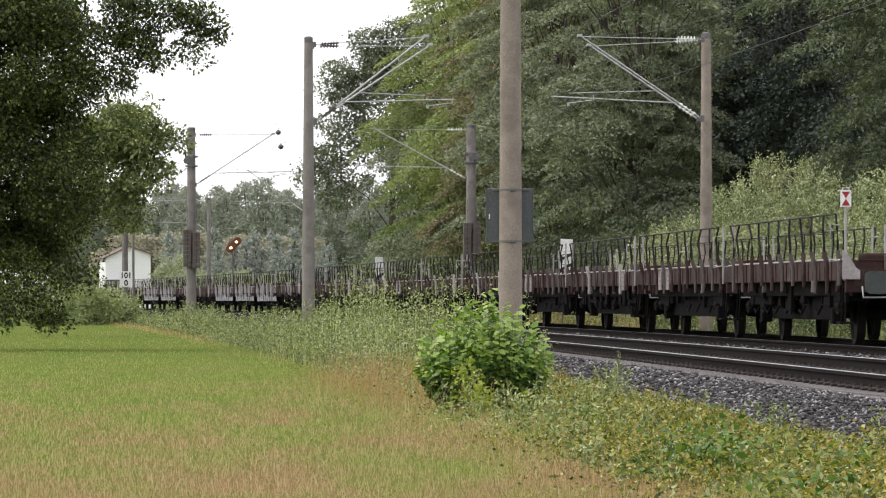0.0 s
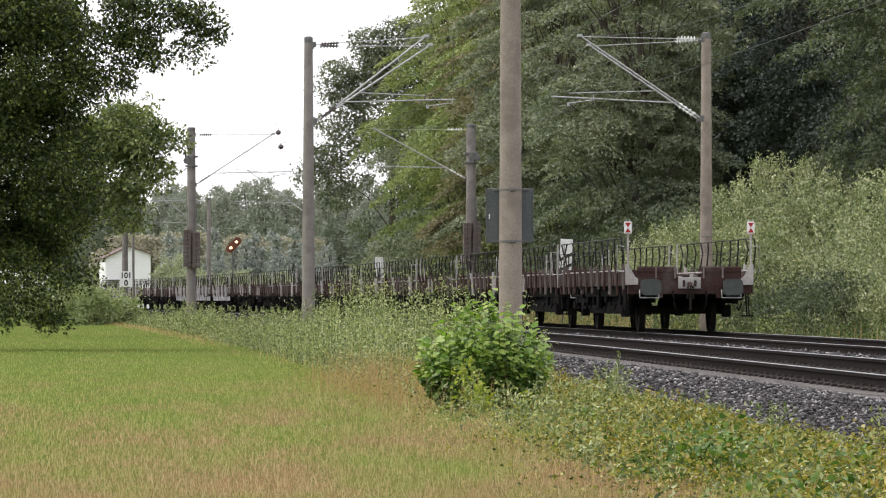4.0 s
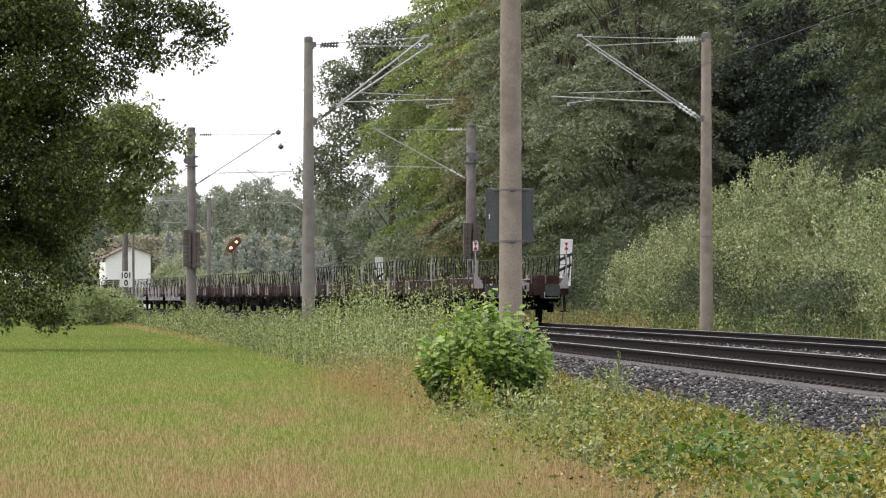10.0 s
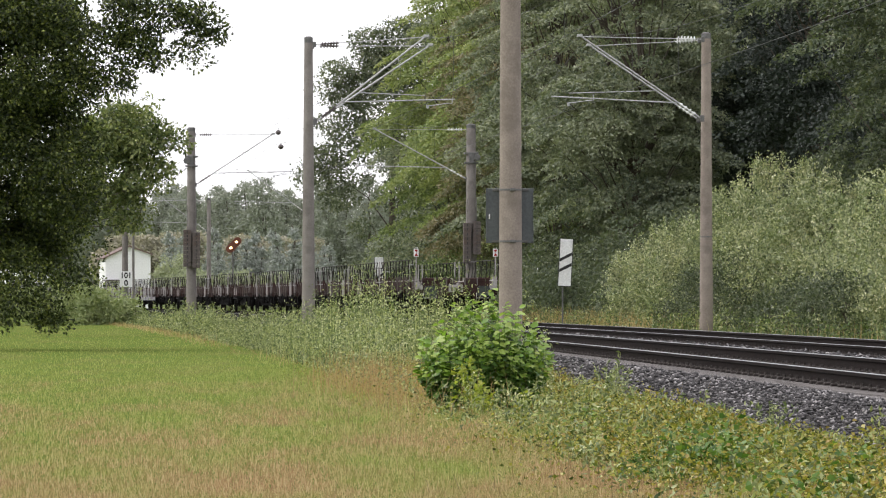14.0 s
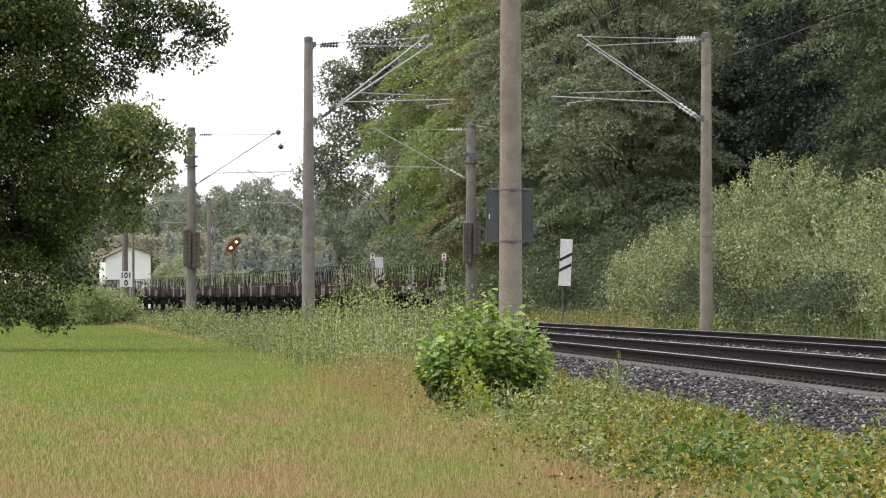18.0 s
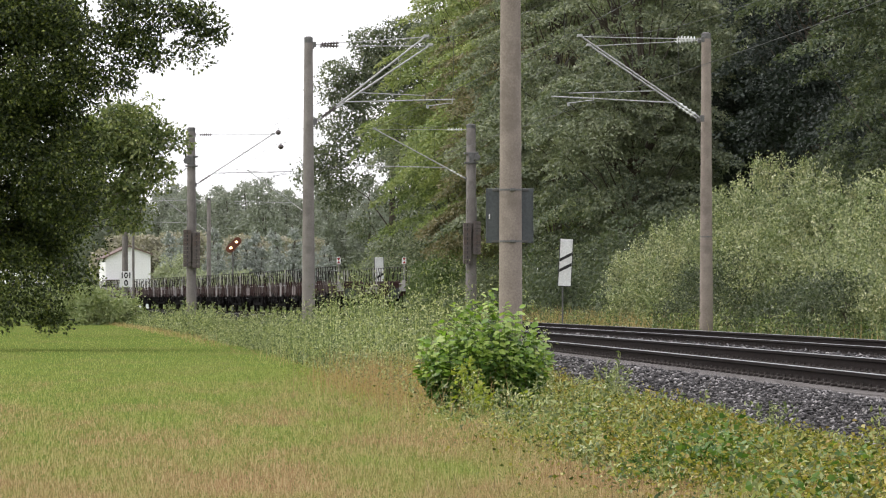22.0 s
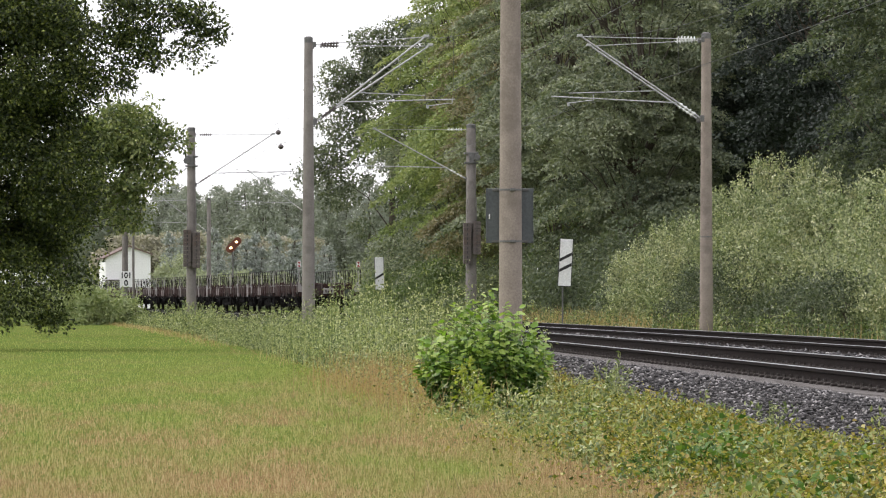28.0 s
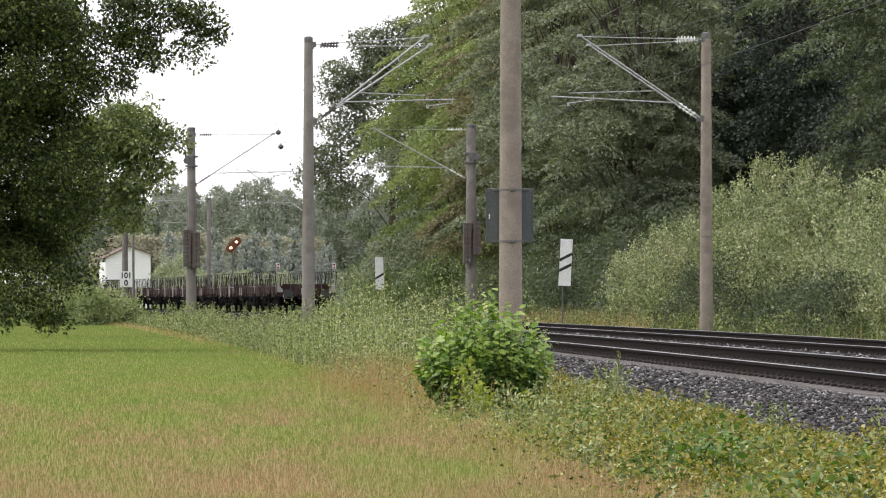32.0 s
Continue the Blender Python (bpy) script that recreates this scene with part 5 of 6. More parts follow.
    # undergrowth behind them
    for i in range(15):
        l = 142 + i * 9.0 + rng.uniform(-2, 2)
        x, y = on_line(l, 10.6 + rng.uniform(-0.3, 1.2))
        h = rng.uniform(3.6, 6.2) * (0.75 if l < 200 else 1.0)
        lobes = [((0, 0, h * 0.45), (2.4, 2.4, h * 0.42), 10), ((0.4, 0.2, h * 0.72), (1.5, 1.5, h * 0.26), 5)]
        plant("shrub", 170 + i, lobes, 46, 90, 0.125, LEAF_BEECH if l < 200 else rng.choice((LEAF_BEECH, LEAF_BEECH_B, LEAF_BEECH_PALE)), "tall green shrub under the forest edge", "shrub", (0, 0, 0), (0, 0, h * 0.7), 0.06, 12, spread=(0.6, 1.3), group="forest edge shrubs", wide=0.7,
              m=pose(x, y, GROUND, 0, 0, rng.uniform(0, 360)), plain=True, level=1.4, boughs=(0.5, 0.08, -0.4))
    for i, l in enumerate((171.0, 177.0, 183.0)):
        x, y = on_line(l, 11.0)
        plant("shrub", 190 + i, [((0, 0, 1.5), (1.9, 1.9, 1.6)), ((0.3, 0, 2.4), (1.2, 1.2, 0.9))], 50, 46, 0.125, LEAF_BEECH_B, "green shrub at the foot of the forest edge", "shrub", (0, 0, 0), (0, 0, 2.2), 0.05, 10, 0.5, (0.6, 1.0), 0.3, "forest edge shrubs", 0.6, m=pose(x, y, GROUND), sprays=3, plain=True)
    # young self-sown plants on the verge
    spots = [(84 + i * 4.6 + rng.uniform(-1.5, 1.5), rng.uniform(5.6, 7.4), rng.uniform(0.6, 1.15)) for i in range(16)]
    spots += [(105.0, 6.4, 0.85), (103.2, 6.5, 0.6), (101.5, 6.4, 0.75), (98.0, 6.3, 0.5), (86.5, 6.2, 1.2), (85.6, 6.4, 0.95), (129.0, 6.6, 1.0), (133.0, 6.8, 0.8)]
    for i, (l, o, h) in enumerate(spots):
        x, y = on_line(l, o)
        plant("sapling", 150 + i, [((0, 0, h * 0.55), (0.28, 0.28, h * 0.5))], 16, 12, 0.09, LEAF_WEED, "young green sapling on the verge beyond the tracks", "sapling", (0, 0, 0), (0, 0, h * 0.9), 0.015, 6, 0.7, (0.15, 0.3), 0.2, "verge saplings", 0.55, m=pose(x, y, GROUND), sprays=1)
    # scrub by the far end of the meadow
    for i, (x, y, h, r) in enumerate(((-15.0, 240, 1.75, 0.85), (-16.5, 236, 1.9, 1.1), (-18.4, 232, 2.1, 1.4), (-14.2, 246, 1.15, 0.6), (-20.5, 240, 2.6, 2.0))):
        lobes = [((0, 0, h * 0.45), (r, r, h * 0.5))]
        plant("shrub", 130 + i, lobes, 70, 40, 0.12, LEAF_SHRUB_HAZED, "green shrub at the far end of the meadow, paled for haze", "shrub", (0, 0, 0), (0, 0, h * 0.7), 0.05, 8, 0.7, (0.4, 0.8), 0.3, "meadow shrubs", 0.6, m=pose(x, y, GROUND), sprays=3, plain=True)


def build_bush():
    """The broad-leaved bush in front of the close mast: long shoots with large leaves."""
    rng = np.random.default_rng(77)
    bush = thing("broad_leaved_bush", pose(0.42, 57.2, GROUND), "bright green broad-leaved bush in front of a mast", "bush")
    at, out, size, young = [], [], [], []
    for i in range(400):
        a = rng.uniform(0, 2 * math.pi)
        q = rng.uniform(0, 1) ** 0.5
        h = rng.uniform(0.5, 1.0) * (1.16 - 0.46 * q * q) * (1.12 if i % 11 == 0 else 0.98)
        tip = Vector((math.cos(a) * q * 0.68, math.sin(a) * q * 0.6, h))
        foot = Vector((tip.x * 0.45, tip.y * 0.45, -0.05))
        mid = (foot + tip) / 2 + Vector((tip.x * 0.22, tip.y * 0.22, 0.03))
        part("shoot", Form().tube([foot, mid, tip], 0.0035, 5, 0.0015), LEAF_BUSH, bush, "thin woody shoot")
        for u in np.linspace(0.1, 1.0, 14):
            p = (foot * (1 - u) ** 2 + mid * 2 * u * (1 - u) + tip * u * u)
            w = rng.uniform(0, 6.28)
            d = np.array([math.cos(w), math.sin(w), rng.uniform(-0.9, 0.25) + 0.5 * (u > 0.85)]) + np.array([tip.x, tip.y, 0]) * 0.8
            at.append(p)
            out.append(d)
            # outer leaves get the lit colour, inner ones the dark one as shade
            young.append(u > 0.76)
            size.append(rng.uniform(0.065, 0.135) * (1.12 - 0.40 * u))
    at, out, size = np.array(at), unit(np.array(out)), np.array(size)
    n = len(at)
    side = unit(np.cross(out, np.array([0, 0, 1.0]) + 1.2 * at * np.array([1, 1, 0]) + np.array([0, -0.35, 0.8]) + rng.normal(0, 0.5, (n, 3))))
    up = np.cross(side, out)
    s = size[:, None]
    prof = [(0.0, 0.0, 0.0), (0.22, 0.27, 0.05), (0.55, 0.36, 0.07), (0.85, 0.20, 0.02), (1.0, 0.0, -0.08), (0.85, -0.20, 0.02), (0.55, -0.36, 0.07), (0.22, -0.27, 0.05), (0.5, 0.0, -0.01)]
    v = np.stack([at + out * s * a + side * s * b + up * s * c for a, b, c in prof], 1)
    tri = np.array([(0, 8, 1), (1, 8, 2), (2, 8, 3), (3, 8, 4), (4, 8, 5), (5, 8, 6), (6, 8, 7), (7, 8, 0)])
    young = np.array(young)
    for pick, mat, lab in ((~young, LEAF_BUSH, "broad inner leaves in a dark green, as if shaded"), (young, LEAF_BUSH_LIT, "outer leaves in a lighter green, as if lit")):
        k = int(pick.sum())
        f = (tri[None] + 9 * np.arange(k)[:, None, None]).ravel()
        part("foliage", np_mesh("foliage", v[pick].reshape(-1, 3), f, 3, mat), mat, bush, lab)


def under_bush(x, y):
    return (np.abs(x - 0.45) < 0.62) & (y > 43.5) & (y < 58)


def stuff(name, v, f, per, mat, label, category):
    return tagged(new(name, np_mesh(name, v, f, per, mat)), label, category, kind="stuff")


def build_low_plants():
    rng = np.random.default_rng(31)
    # tall weeds along the ballast
    n = 4700
    l = np.concatenate([rng.uniform(24, 110, 2500), rng.uniform(110, 320, 2200)])
    o = rng.uniform(-7.0, -4.35, n)
    h = (0.35 + 1.05 * rng.uniform(0, 1, n) ** 1.4) * np.where(o > -5.2, 0.8, 1.0)
    h *= 0.88 + 0.75 * np.array([noise.noise((a * 0.22, b * 0.5, 1.7)) for a, b in zip(l, o)])
    h *= np.interp(o, [-7.0, -6.3], [0.5, 1.0])
    # shorter beside the far stretch, where the rails show above them
    h *= np.interp(l, [22, 36, 60, 78, 90, 115, 128, 150, 172, 185, 205, 320], [0.8, 1.1, 1.02, 0.62, 0.32, 0.3, 0.6, 0.9, 0.75, 0.26, 0.2, 0.25])
    x, y = line_np(l, o)
    k = 46
    u = rng.uniform(0.12, 1.0, (n, k))
    sway = rng.normal(0, 0.12, (n, 1, 2))
    px = x[:, None] + sway[..., 0] * u + rng.normal(0, 0.05, (n, k))
    py = y[:, None] + sway[..., 1] * u + rng.normal(0, 0.05, (n, k))
    pz = GROUND + h[:, None] * u
    at = np.stack([px, py, pz], -1).reshape(-1, 3)
    out = rng.normal(size=(n * k, 3)) + np.array([0, 0, 0.35])
    size = (0.05 * rng.uniform(0.6, 1.5, n * k)) * np.repeat(np.where(l > 110, 1.5, 1.0), k)
    stuff("weed_stems", *blades(rng, x, y, GROUND - 0.01 + 0 * x, h * rng.uniform(0.9, 1.12, n), 0.012 + 0 * x, 0.12), 3, LEAF_WEED, "thin upright stems of the tall weeds", "weeds")
    stuff("tall_weeds", *leaves(rng, at, out, size, 0.36, level=0.8), 4, LEAF_WEED, "tall green weeds along the ballast edge", "weeds")
    # low brambles and herbs in the foreground
    n = 150000
    l = -28 + 64 * rng.uniform(0, 1, n) ** 1.3
    o = -4.6 - np.abs(rng.normal(0, 1.9, n))
    x, y = line_np(l, o)
    lump = np.array([noise.noise((a * 1.3, b * 0.9, 4.0)) for a, b in zip(x, y)])
    keep = (rng.uniform(0, 1, n) < 0.60 + 1.1 * lump) & (rng.uniform(0, 1, n) < np.interp(o + 0.8 * lump, [-7.6, -5.9], [0.0, 1.0]))
    # bare under the broad-leaved bush and just before it
    keep &= ~under_bush(x, y)
    x, y, lump = x[keep], y[keep], lump[keep]
    m = len(x)
    o = o[keep]
    z = GROUND + rng.uniform(0.0, 1.0, m) ** 1.1 * (0.05 + np.clip((-4.5 - o) / 1.1, 0, 1) * (0.04 + 0.6 * np.clip(lump + 0.12, 0, 1)))
    out = rng.normal(size=(m, 3)) * np.array([1, 1, 0.5]) + np.array([0, 0, 0.25])
    stuff("brambles", *leaves(rng, np.stack([x, y, z], 1), out, 0.023 * rng.uniform(0.4, 1.7, m), 0.62, level=1.2), 4, LEAF_BRAMBLE, "low green and yellowing brambles beside the ballast", "brambles")
    # tufts of larger leaves that stand up out of them
    n, k = 4200, 40
    l = -28 + 60 * rng.uniform(0, 1, n) ** 1.25
    o = -4.75 - np.abs(rng.normal(0, 1.4, n))
    x, y = line_np(l, o)
    keep = ~under_bush(x, y) & (rng.uniform(0, 1, n) < np.interp(o, [-7.0, -5.2], [0.0, 1.0]))
    x, y = x[keep], y[keep]
    n = len(x)
    r = rng.uniform(0.04, 0.12, (n, 1))
    h = (rng.uniform(0.03, 0.2, n) * (1.0 + 1.2 * np.array([noise.noise((a * 1.3, b * 0.5, 7.0)) for a, b in zip(x, y)])))[:, None]
    e = rng.normal(0, 0.6, (n, k, 3))
    at = np.stack([x[:, None] + r * e[..., 0], y[:, None] + 1.5 * r * e[..., 1], GROUND + 0.02 + h * (1 - 0.35 * (e[..., 0] ** 2 + e[..., 1] ** 2)) + 0.02 * e[..., 2]], -1).reshape(-1, 3)
    stuff("bramble_tufts", *leaves(rng, at, e.reshape(-1, 3) * np.array([1, 1, 0.3]) + rng.normal(0, 0.4, (n * k, 3)) + np.array([0, -0.2, 0.05]), 0.028 * rng.uniform(0.5, 1.5, n * k), 0.66, level=1.2), 4, LEAF_BRAMBLE, "leafy tufts of green and yellowing brambles", "brambles")
    n, k = 420, 26
    l = rng.uniform(-26, 30, n)
    o = rng.uniform(-7.0, -5.2, n)
    x, y = line_np(l, o)
    h = rng.uniform(0.15, 0.45, n)
    u = rng.uniform(0.1, 1.0, (n, k))
    sway = rng.normal(0, 0.10, (n, 1, 2))
    at = np.stack([x[:, None] + sway[..., 0] * u + rng.normal(0, 0.025, (n, k)), y[:, None] + sway[..., 1] * u + rng.normal(0, 0.025, (n, k)), GROUND + h[:, None] * u], -1).reshape(-1, 3)
    stuff("herbs", *leaves(rng, at, rng.normal(size=(n * k, 3)) + np.array([0, 0, 0.4]), 0.04 * rng.uniform(0.6, 1.5, n * k), 0.4), 4, LEAF_WEED, "upright green herbs among the brambles", "weeds")
    n, k = 14, 60
    x, y = line_np(rng.uniform(-24, -6, n), rng.uniform(-6.6, -5.4, n))
    at = np.stack([x[:, None] + rng.normal(0, 0.13, (n, k)), y[:, None] + rng.normal(0, 0.22, (n, k)), GROUND + 0.04 + 0.28 * rng.uniform(0, 1, (n, k))], -1).reshape(-1, 3)
    stuff("broad_herbs", *leaves(rng, at, rng.normal(size=(n * k, 3)) * np.array([1, 1, 0.4]) + np.array([0, 0, 0.1]), 0.05 * rng.uniform(0.6, 1.3, n * k), 0.7, level=1.5), 4, LEAF_BUSH, "clumps of dark green broad-leaved herbs among the brambles", "weeds")
    n = 30000
    l = rng.uniform(-28, 40, n)
    x, y = line_np(l, -5.1 - np.abs(rng.normal(0, 1.7, n)))
    keep = ~under_bush(x, y)
    x, y = x[keep], y[keep]
    n = len(x)
    stuff("rough_grass", *blades(rng, x, y, GROUND - 0.01 + 0 * x, rng.uniform(0.05, 0.18, n), 0.0032 + 0 * x, 1.0), 3, GRASS, "rough uncut grass among the brambles", "grass")
    # withered brown grass among the brambles
    n = 15000
    x, y = line_np(rng.uniform(-28, 30, n), -4.9 - np.abs(rng.normal(0, 1.2, n)))
    keep = (np.array([noise.noise((a * 1.1, b * 0.35, 2.0)) for a, b in zip(x, y)]) > -0.05) & ~under_bush(x, y)
    x, y = x[keep], y[keep]
    n = len(x)
    stuff("withered_grass", *blades(rng, x, y, GROUND - 0.01 + 0 * x, rng.uniform(0.06, 0.24, n), 0.004 + 0 * x, 0.9), 3, LEAF_WITHERED, "withered brown grass among the brambles", "grass")
    # dry grass between meadow and weeds
    n = 18000
    l = np.concatenate([rng.uniform(-28, 60, 14000), rng.uniform(60, 330, 4000)])
    o = np.where(np.arange(n) < 14000, rng.normal(-6.6, np.interp(l, [5, 20], [0.7, 0.4]), n), rng.normal(-7.1, 0.25, n))
    x, y = line_np(l, o)
    lump = np.array([noise.noise((a * 0.9, b * 0.16, 9.0)) for a, b in zip(x, y)])
    keep = rng.uniform(0, 1, n) < (0.35 + 1.6 * lump) * np.interp(np.hypot(x, y), [58, 70], [1.0, 0.08]) * np.interp(x, [0.2, 1.0], [1.0, 0.5]) * np.interp(y, [42, 56], [0.15, 1.0]) * ~under_bush(x, y)
    x, y, lump = x[keep], y[keep], lump[keep]
    n = len(x)
    d = np.hypot(x, y)
    stuff("dry_grass", *blades(rng, x, y, GROUND - 0.01 + 0 * x, rng.uniform(0.08, 0.30, n) * (1 + 1.2 * np.clip(lump, 0, 1)), 0.0025 + d * 0.00005, 0.65), 3, STRAW, "dry straw-coloured tall grass beside the meadow", "grass")
    # a strip of it along the foot of the far weeds
    n = 2600
    l = 75 + 200 * rng.uniform(0, 1, n) ** 0.6
    x, y = line_np(l, rng.normal(-7.35, 0.25, n) - np.interp(l, [180, 270], [0.0, 1.2]) * rng.uniform(0, 1, n))
    stuff("dry_grass_strip", *blades(rng, x, y, GROUND - 0.01 + 0 * x, rng.uniform(0.06, 0.2, n), 0.012 + 0 * x, 0.6), 3, STRAW, "strip of dry straw-coloured grass along the weeds", "grass")
    # a stand of reddish dry grass at the meadow's corner
    n = 3300
    l = rng.normal(18, 6.0, n)
    x, y = line_np(l, rng.normal(-6.72, 0.34, n))
    stuff("tall_dry_grass", *blades(rng, x, y, GROUND - 0.01 + 0 * x, 0.10 + 0.5 * rng.uniform(0, 1, n) ** 1.6, 0.0045 + 0 * x, 0.6), 3, LEAF_REDDISH, "tall reddish dry grass at the corner of the meadow", "grass")
    # verge beyond the far track
    n = 15000
    l = rng.uniform(40, 260, n)
    o = rng.uniform(4.6, 8.6, n)
    x, y = line_np(l, o)
    h = rng.uniform(0.15, 0.75, n)
    at = np.stack([x, y, GROUND + h * rng.uniform(0.1, 1, n)], 1)
    stuff("verge_weeds", *leaves(rng, at, rng.normal(size=(n, 3)) + np.array([0, 0, 0.5]), 0.09 * rng.uniform(0.5, 1.4, n), 0.4), 4, LEAF_SHRUB, "green weeds on the verge beyond the tracks", "weeds")
    n = 1300
    l = rng.uniform(40, 260, n)
    x, y = line_np(l, rng.uniform(4.7, 8.0, n))
    stuff("verge_grass", *blades(rng, x, y, GROUND + 0 * x, rng.uniform(0.25, 0.8, n), 0.012 + 0 * x), 3, STRAW, "dry grass on the verge beyond the tracks", "grass")
    n = 2200
    x, y = line_np(rng.uniform(118, 172, n), rng.uniform(5.8, 8.0, n))
    stuff("pale_tall_grass", *blades(rng, x, y, GROUND + 0 * x, rng.uniform(0.35, 1.0, n), 0.014 + 0 * x, 0.45), 3, STRAW, "pale tall grass on the verge beyond the tracks", "grass")
    # the meadow: blades thin out with distance, and widen into tufts
    n = 330000
    a = rng.uniform(-0.088, 0.088, n)
    d = 1.0 / rng.uniform(1 / 330.0, 1 / 29.0, n)
    x, y = d * np.tan(a), d
    h_ = PSI + KAP * (y - Y0)
    edge = X0 + np.array([(math.cos(PSI) - math.cos(q)) / KAP for q in h_]) - 5.95
    keep = x < edge + rng.normal(0, 0.35, n)
    x, y, d = x[keep], y[keep], d[keep]
    m = len(x)
    stuff("meadow_grass", *blades(rng, x, y, GROUND - 0.01 + 0 * x, rng.uniform(0.02, 0.07, m) * (0.7 + 0.9 * rng.uniform(0, 1, m) ** 3), 0.0018 + d * 0.00008, 0.9), 3, GRASS, "short mown grass, green with straw-coloured patches", "grass")


def build_herbs():
    """Single plants that stand out of the verge: broad-leaved clumps, a yellowing shrub, tall sprigs."""
    rng = np.random.default_rng(404)
    for name, x, y, w, h, n, size, leaf, lab in (("herb_clump", 1.57, 34.4, 0.34, 0.22, 520, 0.06, LEAF_BUSH, "low clump of dark green broad-leaved herbs"),
                                                 ("herb_clump", 1.28, 35.2, 0.16, 0.14, 160, 0.05, LEAF_BUSH, "low clump of dark green broad-leaved herbs"),
                                                 ("herb_clump", 2.2, 38.6, 0.20, 0.15, 170, 0.045, LEAF_BUSH, "low clump of dark green broad-leaved herbs"),
                                                 ("herb_clump", 2.55, 42.6, 0.18, 0.14, 150, 0.045, LEAF_WEED, "small clump of grey-green herbs"),
                                                 ("herb_clump", 0.95, 38.2, 0.14, 0.16, 120, 0.04, LEAF_WEED, "small clump of grey-green herbs"),
                                                 ("yellowing_shrub", 0.24, 55.6, 0.16, 0.52, 200, 0.055, LEAF_YELLOW, "small shrub with yellowing leaves before a green bush"),
                                                 ("yellowing_shrub", 0.38, 54.6, 0.14, 0.28, 150, 0.05, LEAF_YELLOW, "small shrub with yellowing leaves before a green bush"),
                                                 ("yellowing_shrub", 0.80, 54.6, 0.10, 0.22, 90, 0.045, LEAF_YELLOW, "small shrub with yellowing leaves before a green bush")):
        t = thing(name, pose(x, y, GROUND), lab, "herb" if name == "herb_clump" else "shrub", "verge plants")
        g = Form()
        e = rng.normal(0, 0.5, (n, 3))
        at = np.stack([w * e[:, 0], w * e[:, 1], h * np.clip(rng.uniform(0.15, 1.0, n) * (1.05 - 0.3 * (e[:, 0] ** 2 + e[:, 1] ** 2)), 0.03, 1)], 1)
        for k in range(9):
            q = at[k * (n // 9)]
            g.tube([(q[0] * 0.3, q[1] * 0.3, -0.02), tuple(q)], 0.003, 5, 0.0015)
        part("stems", g, LEAF_WEED, t)
        v, f = leaves(rng, at, e * np.array([1, 1, 0.3]) + rng.normal(0, 0.4, (n, 3)) + np.array([0, -0.1, 0.0]), size * rng.uniform(0.6, 1.3, n), 0.7, level=1.0)
        part("foliage", np_mesh("foliage", v, f, 4, leaf), leaf, t)
    for x, y, h in ((1.62, 54.0, 0.66), (1.52, 52.5, 0.5), (1.70, 55.0, 0.6), (1.56, 54.6, 0.55), (1.22, 50.5, 0.42), (0.98, 51.5, 0.36), (1.78, 50.0, 0.36), (1.35, 47.0, 0.36), (2.3, 45.0, 0.26), (1.1, 44.5, 0.32), (2.75, 47.5, 0.26), (1.68, 53.2, 0.48), (0.7, 47.5, 0.3)):
        t = thing("tall_weed", pose(x, y, GROUND), "slender upright green weed with narrow leaves", "weed", "verge plants")
        g, at, out = Form(), [], []
        for _ in range(4):
            top = Vector((rng.normal(0, 0.07), rng.normal(0, 0.07), h * rng.uniform(0.65, 1.0)))
            g.tube([(top.x * 0.2, top.y * 0.2, -0.02), tuple(top)], 0.004, 5, 0.002)
            for u in np.linspace(0.15, 1.0, 20):
                at.append(tuple(top * u))
                out.append((rng.normal(), rng.normal(), 0.5))
        part("stems", g, LEAF_WEED, t)
        v, f = leaves(rng, np.array(at), np.array(out), 0.055 * rng.uniform(0.6, 1.3, len(at)), 0.32)
        part("foliage", np_mesh("foliage", v, f, 4, LEAF_WEED), LEAF_WEED, t)


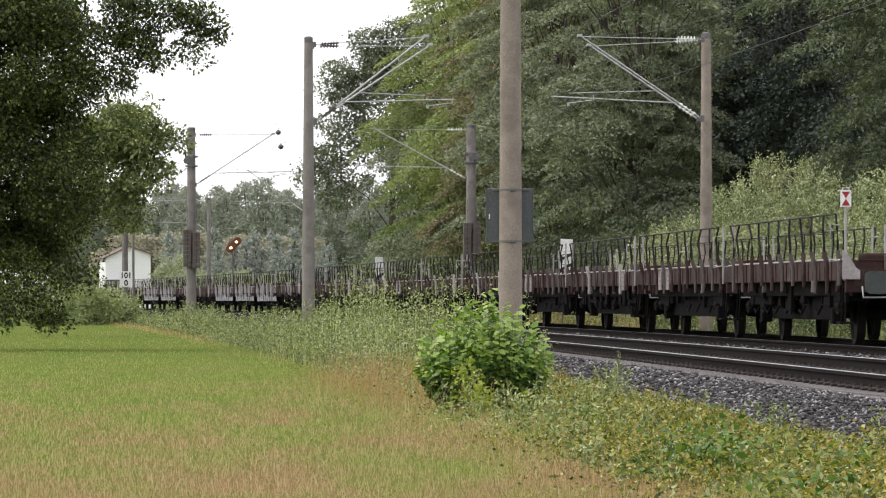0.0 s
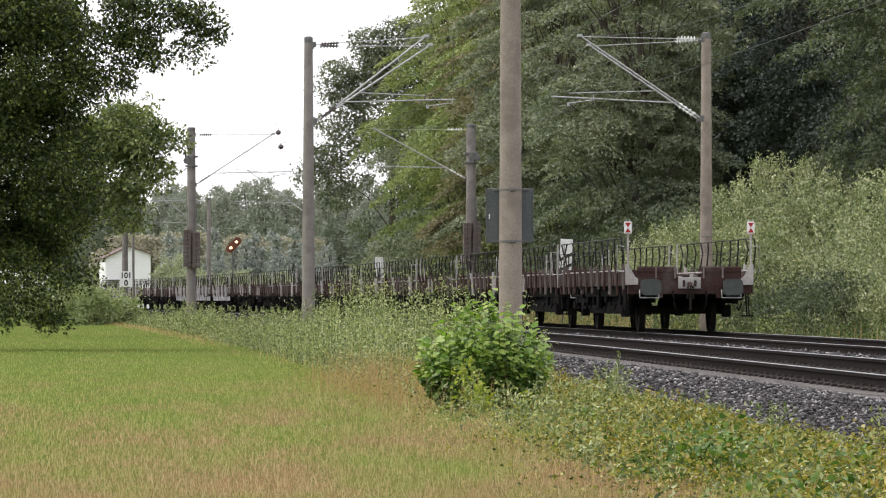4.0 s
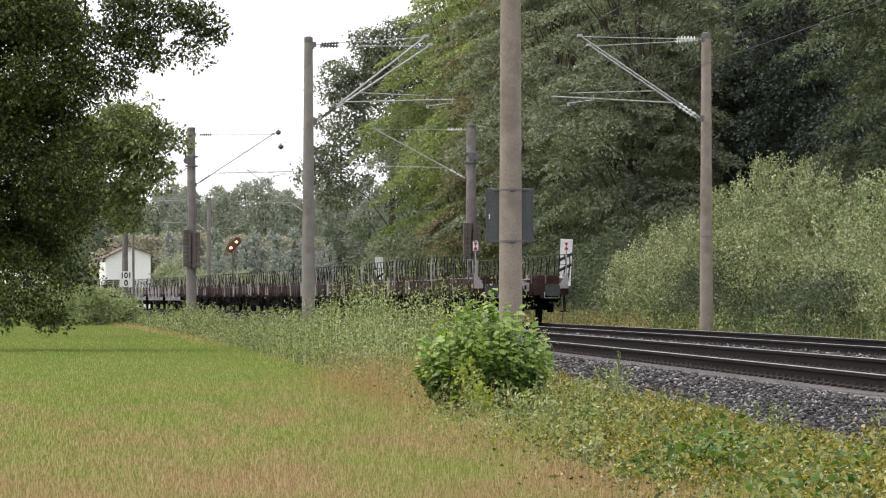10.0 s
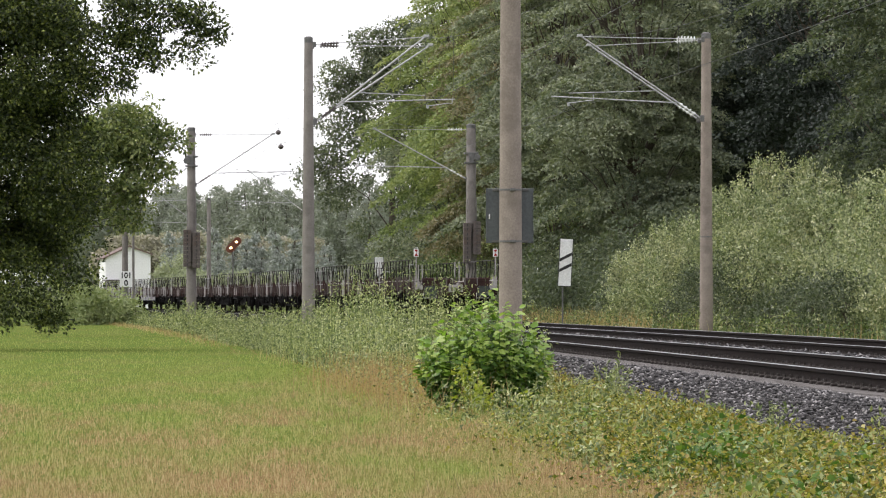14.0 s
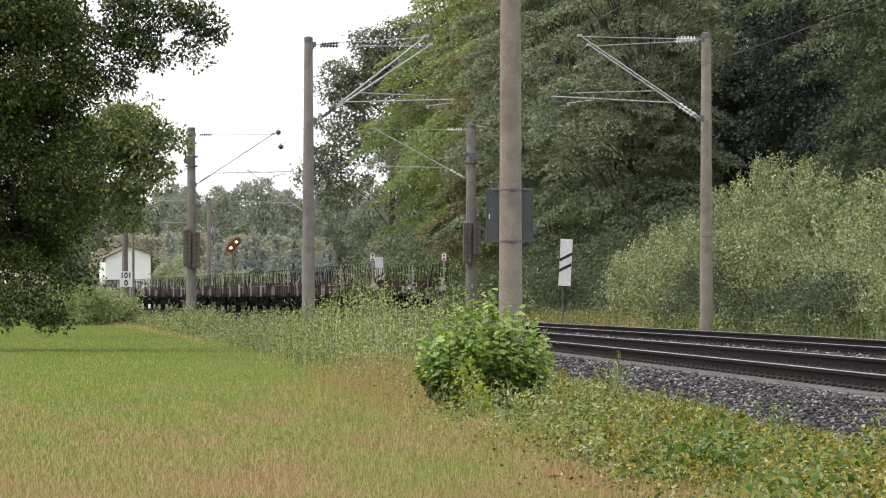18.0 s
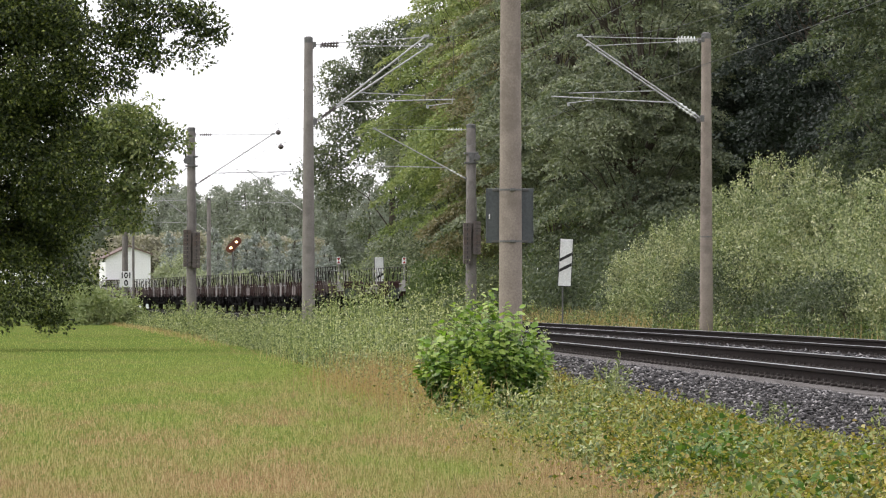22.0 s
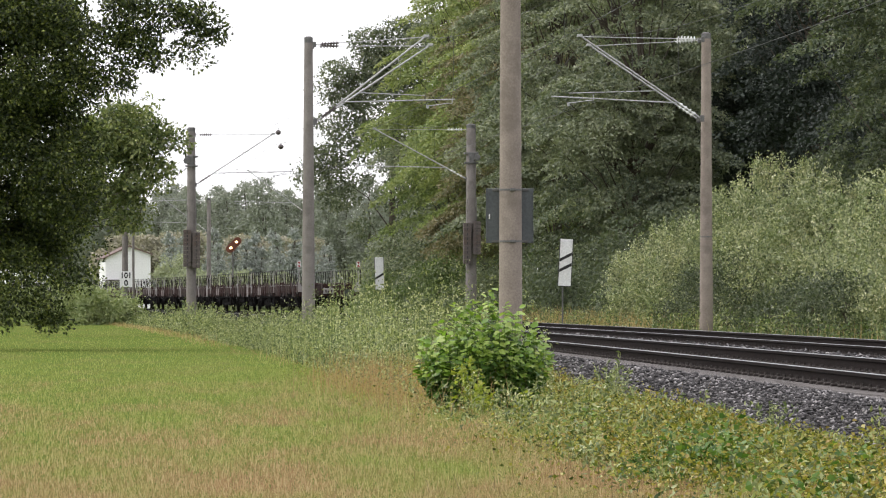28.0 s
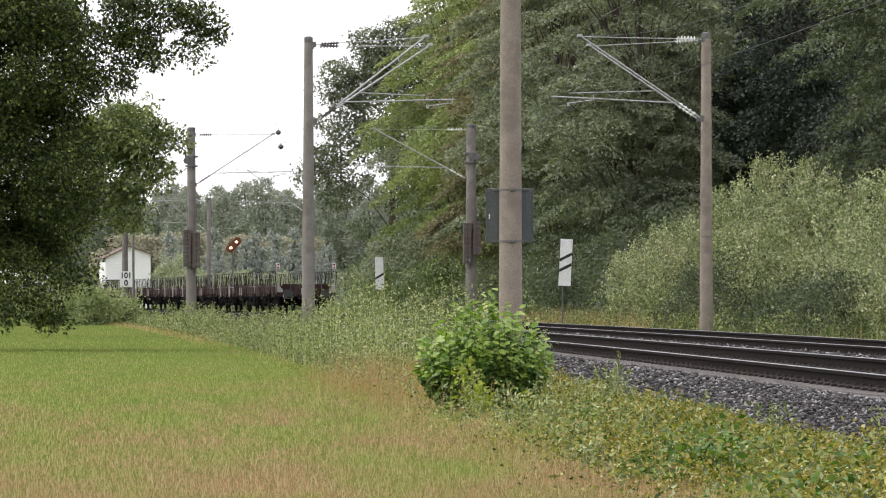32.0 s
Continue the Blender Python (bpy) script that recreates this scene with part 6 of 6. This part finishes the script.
def build_distance():
    """House and far woods behind the line."""
    h = thing("house", pose(-35.6, 640, GROUND, 0, 0, 8), "small white house with a low brown gable roof", "house")
    part("wall", Form().slab([(-2.6, 0), (2.5, 0), (2.5, 6.15), (0.1, 7.0), (-2.6, 5.75)], 9.0, pose(0, 4.5, 0)), RENDERED_WALL, h, "white rendered gable wall", smooth=False)
    part("roof", Form().slab([(-2.9, 5.72), (0.1, 7.14), (2.8, 6.15), (2.8, 6.0), (0.1, 6.97), (-2.9, 5.56)], 9.6, pose(0, 4.5, 0)), ROOF_TILE, h, "brown tiled roof", smooth=False)
    part("canopy", Form().box((-1.3, -0.5, 3.2), (3.4, 1.2, 0.12)), WAGON_PALE, h, "grey canopy")
    d = part("shutter", Form().box((-2.0, -0.03, 1.7), (1.3, 0.08, 2.2)), WAGON_PALE, h, "grey slatted shutter")
    for k in range(6):
        part("slat", Form().box((-2.0, -0.09, 0.8 + k * 0.36), (1.2, 0.04, 0.16)), DULL_STEEL, d)
    forms = []
    for k, (mat, ht, lab) in enumerate(((LEAF_FAR_HAZED, 19, "distant broad-leaved tree in a far wood, leaves paled for haze"), (LEAF_SPRUCE_HAZED, 13, "distant spruce tree in a far wood, needles greyed for haze"), (LEAF_RUSSET_HAZED, 9, "distant tree with russet leaves paled for haze"))):
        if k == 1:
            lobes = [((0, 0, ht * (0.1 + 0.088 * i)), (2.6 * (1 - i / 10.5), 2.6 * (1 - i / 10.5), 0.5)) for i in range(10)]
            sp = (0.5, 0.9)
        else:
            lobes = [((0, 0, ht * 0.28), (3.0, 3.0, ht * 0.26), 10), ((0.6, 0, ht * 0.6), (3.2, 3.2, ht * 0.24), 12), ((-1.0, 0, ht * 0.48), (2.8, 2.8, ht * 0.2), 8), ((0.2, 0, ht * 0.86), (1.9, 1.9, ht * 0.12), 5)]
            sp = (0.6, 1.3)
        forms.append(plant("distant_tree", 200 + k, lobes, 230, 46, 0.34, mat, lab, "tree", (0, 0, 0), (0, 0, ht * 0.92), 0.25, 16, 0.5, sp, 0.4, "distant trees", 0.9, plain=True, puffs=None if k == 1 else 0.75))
    rng = random.Random(8)
    spots = []
    for i in range(24):
        spots.append((0, -66 + i * 3.0 + rng.uniform(-1, 1), 885 + rng.uniform(-20, 20), rng.uniform(0.84, 1.08)))
        spots.append((0, -64.5 + i * 3.0 + rng.uniform(-1, 1), 950 + rng.uniform(-20, 20), rng.uniform(0.85, 1.05)))
    for i in range(17):
        spots.append((1, -36 + i * 1.35 + rng.uniform(-0.5, 0.5), 735 + rng.uniform(-20, 20), rng.uniform(0.62, 0.92)))
    for i in range(9):
        spots.append((2, -44 + i * 3.0 + rng.uniform(-1, 1), 790 + rng.uniform(-15, 15), rng.uniform(0.8, 1.15)))
    used = set()
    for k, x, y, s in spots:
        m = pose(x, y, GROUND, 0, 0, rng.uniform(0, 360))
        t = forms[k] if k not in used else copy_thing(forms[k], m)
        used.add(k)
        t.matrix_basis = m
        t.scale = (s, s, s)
    for i, (x, y, ht, r, mat) in enumerate(((-24.2, 520, 5.6, 2.2, LEAF_GREEN_HAZED), (-22.0, 515, 3.6, 2.2, LEAF_GREEN_HAZED), (-19.0, 530, 3.6, 2.6, LEAF_GREEN_HAZED), (-16.0, 540, 3.4, 2.6, LEAF_GREEN_HAZED), (-13, 545, 2.6, 2.6, LEAF_GREEN_HAZED))):
        plant("distant_shrub", 220 + i, [((0, 0, ht * 0.48), (r, r, ht * 0.5))], 90, 110, 0.2, mat, "distant green shrub beside the line, paled for haze", "shrub", (0, 0, 0), (0, 0, ht * 0.7), 0.06, 8, 0.7, (0.5, 0.9), 0.35, "distant shrubs", 0.7, m=pose(x, y, GROUND))


# ---------------------------------------------------------------- build
build_ground()
build_bed()
build_masts()
build_wires()
build_signs()
TRAIN = build_train()
build_left_trees()
build_forest()
build_shrubs()
build_bush()
build_distance()
build_low_plants()
build_herbs()
build_stones()
build_track(-2.0, "near railway track with rusty rails on concrete sleepers")
build_track(2.0, "far railway track with rusty rails on concrete sleepers")
motions()
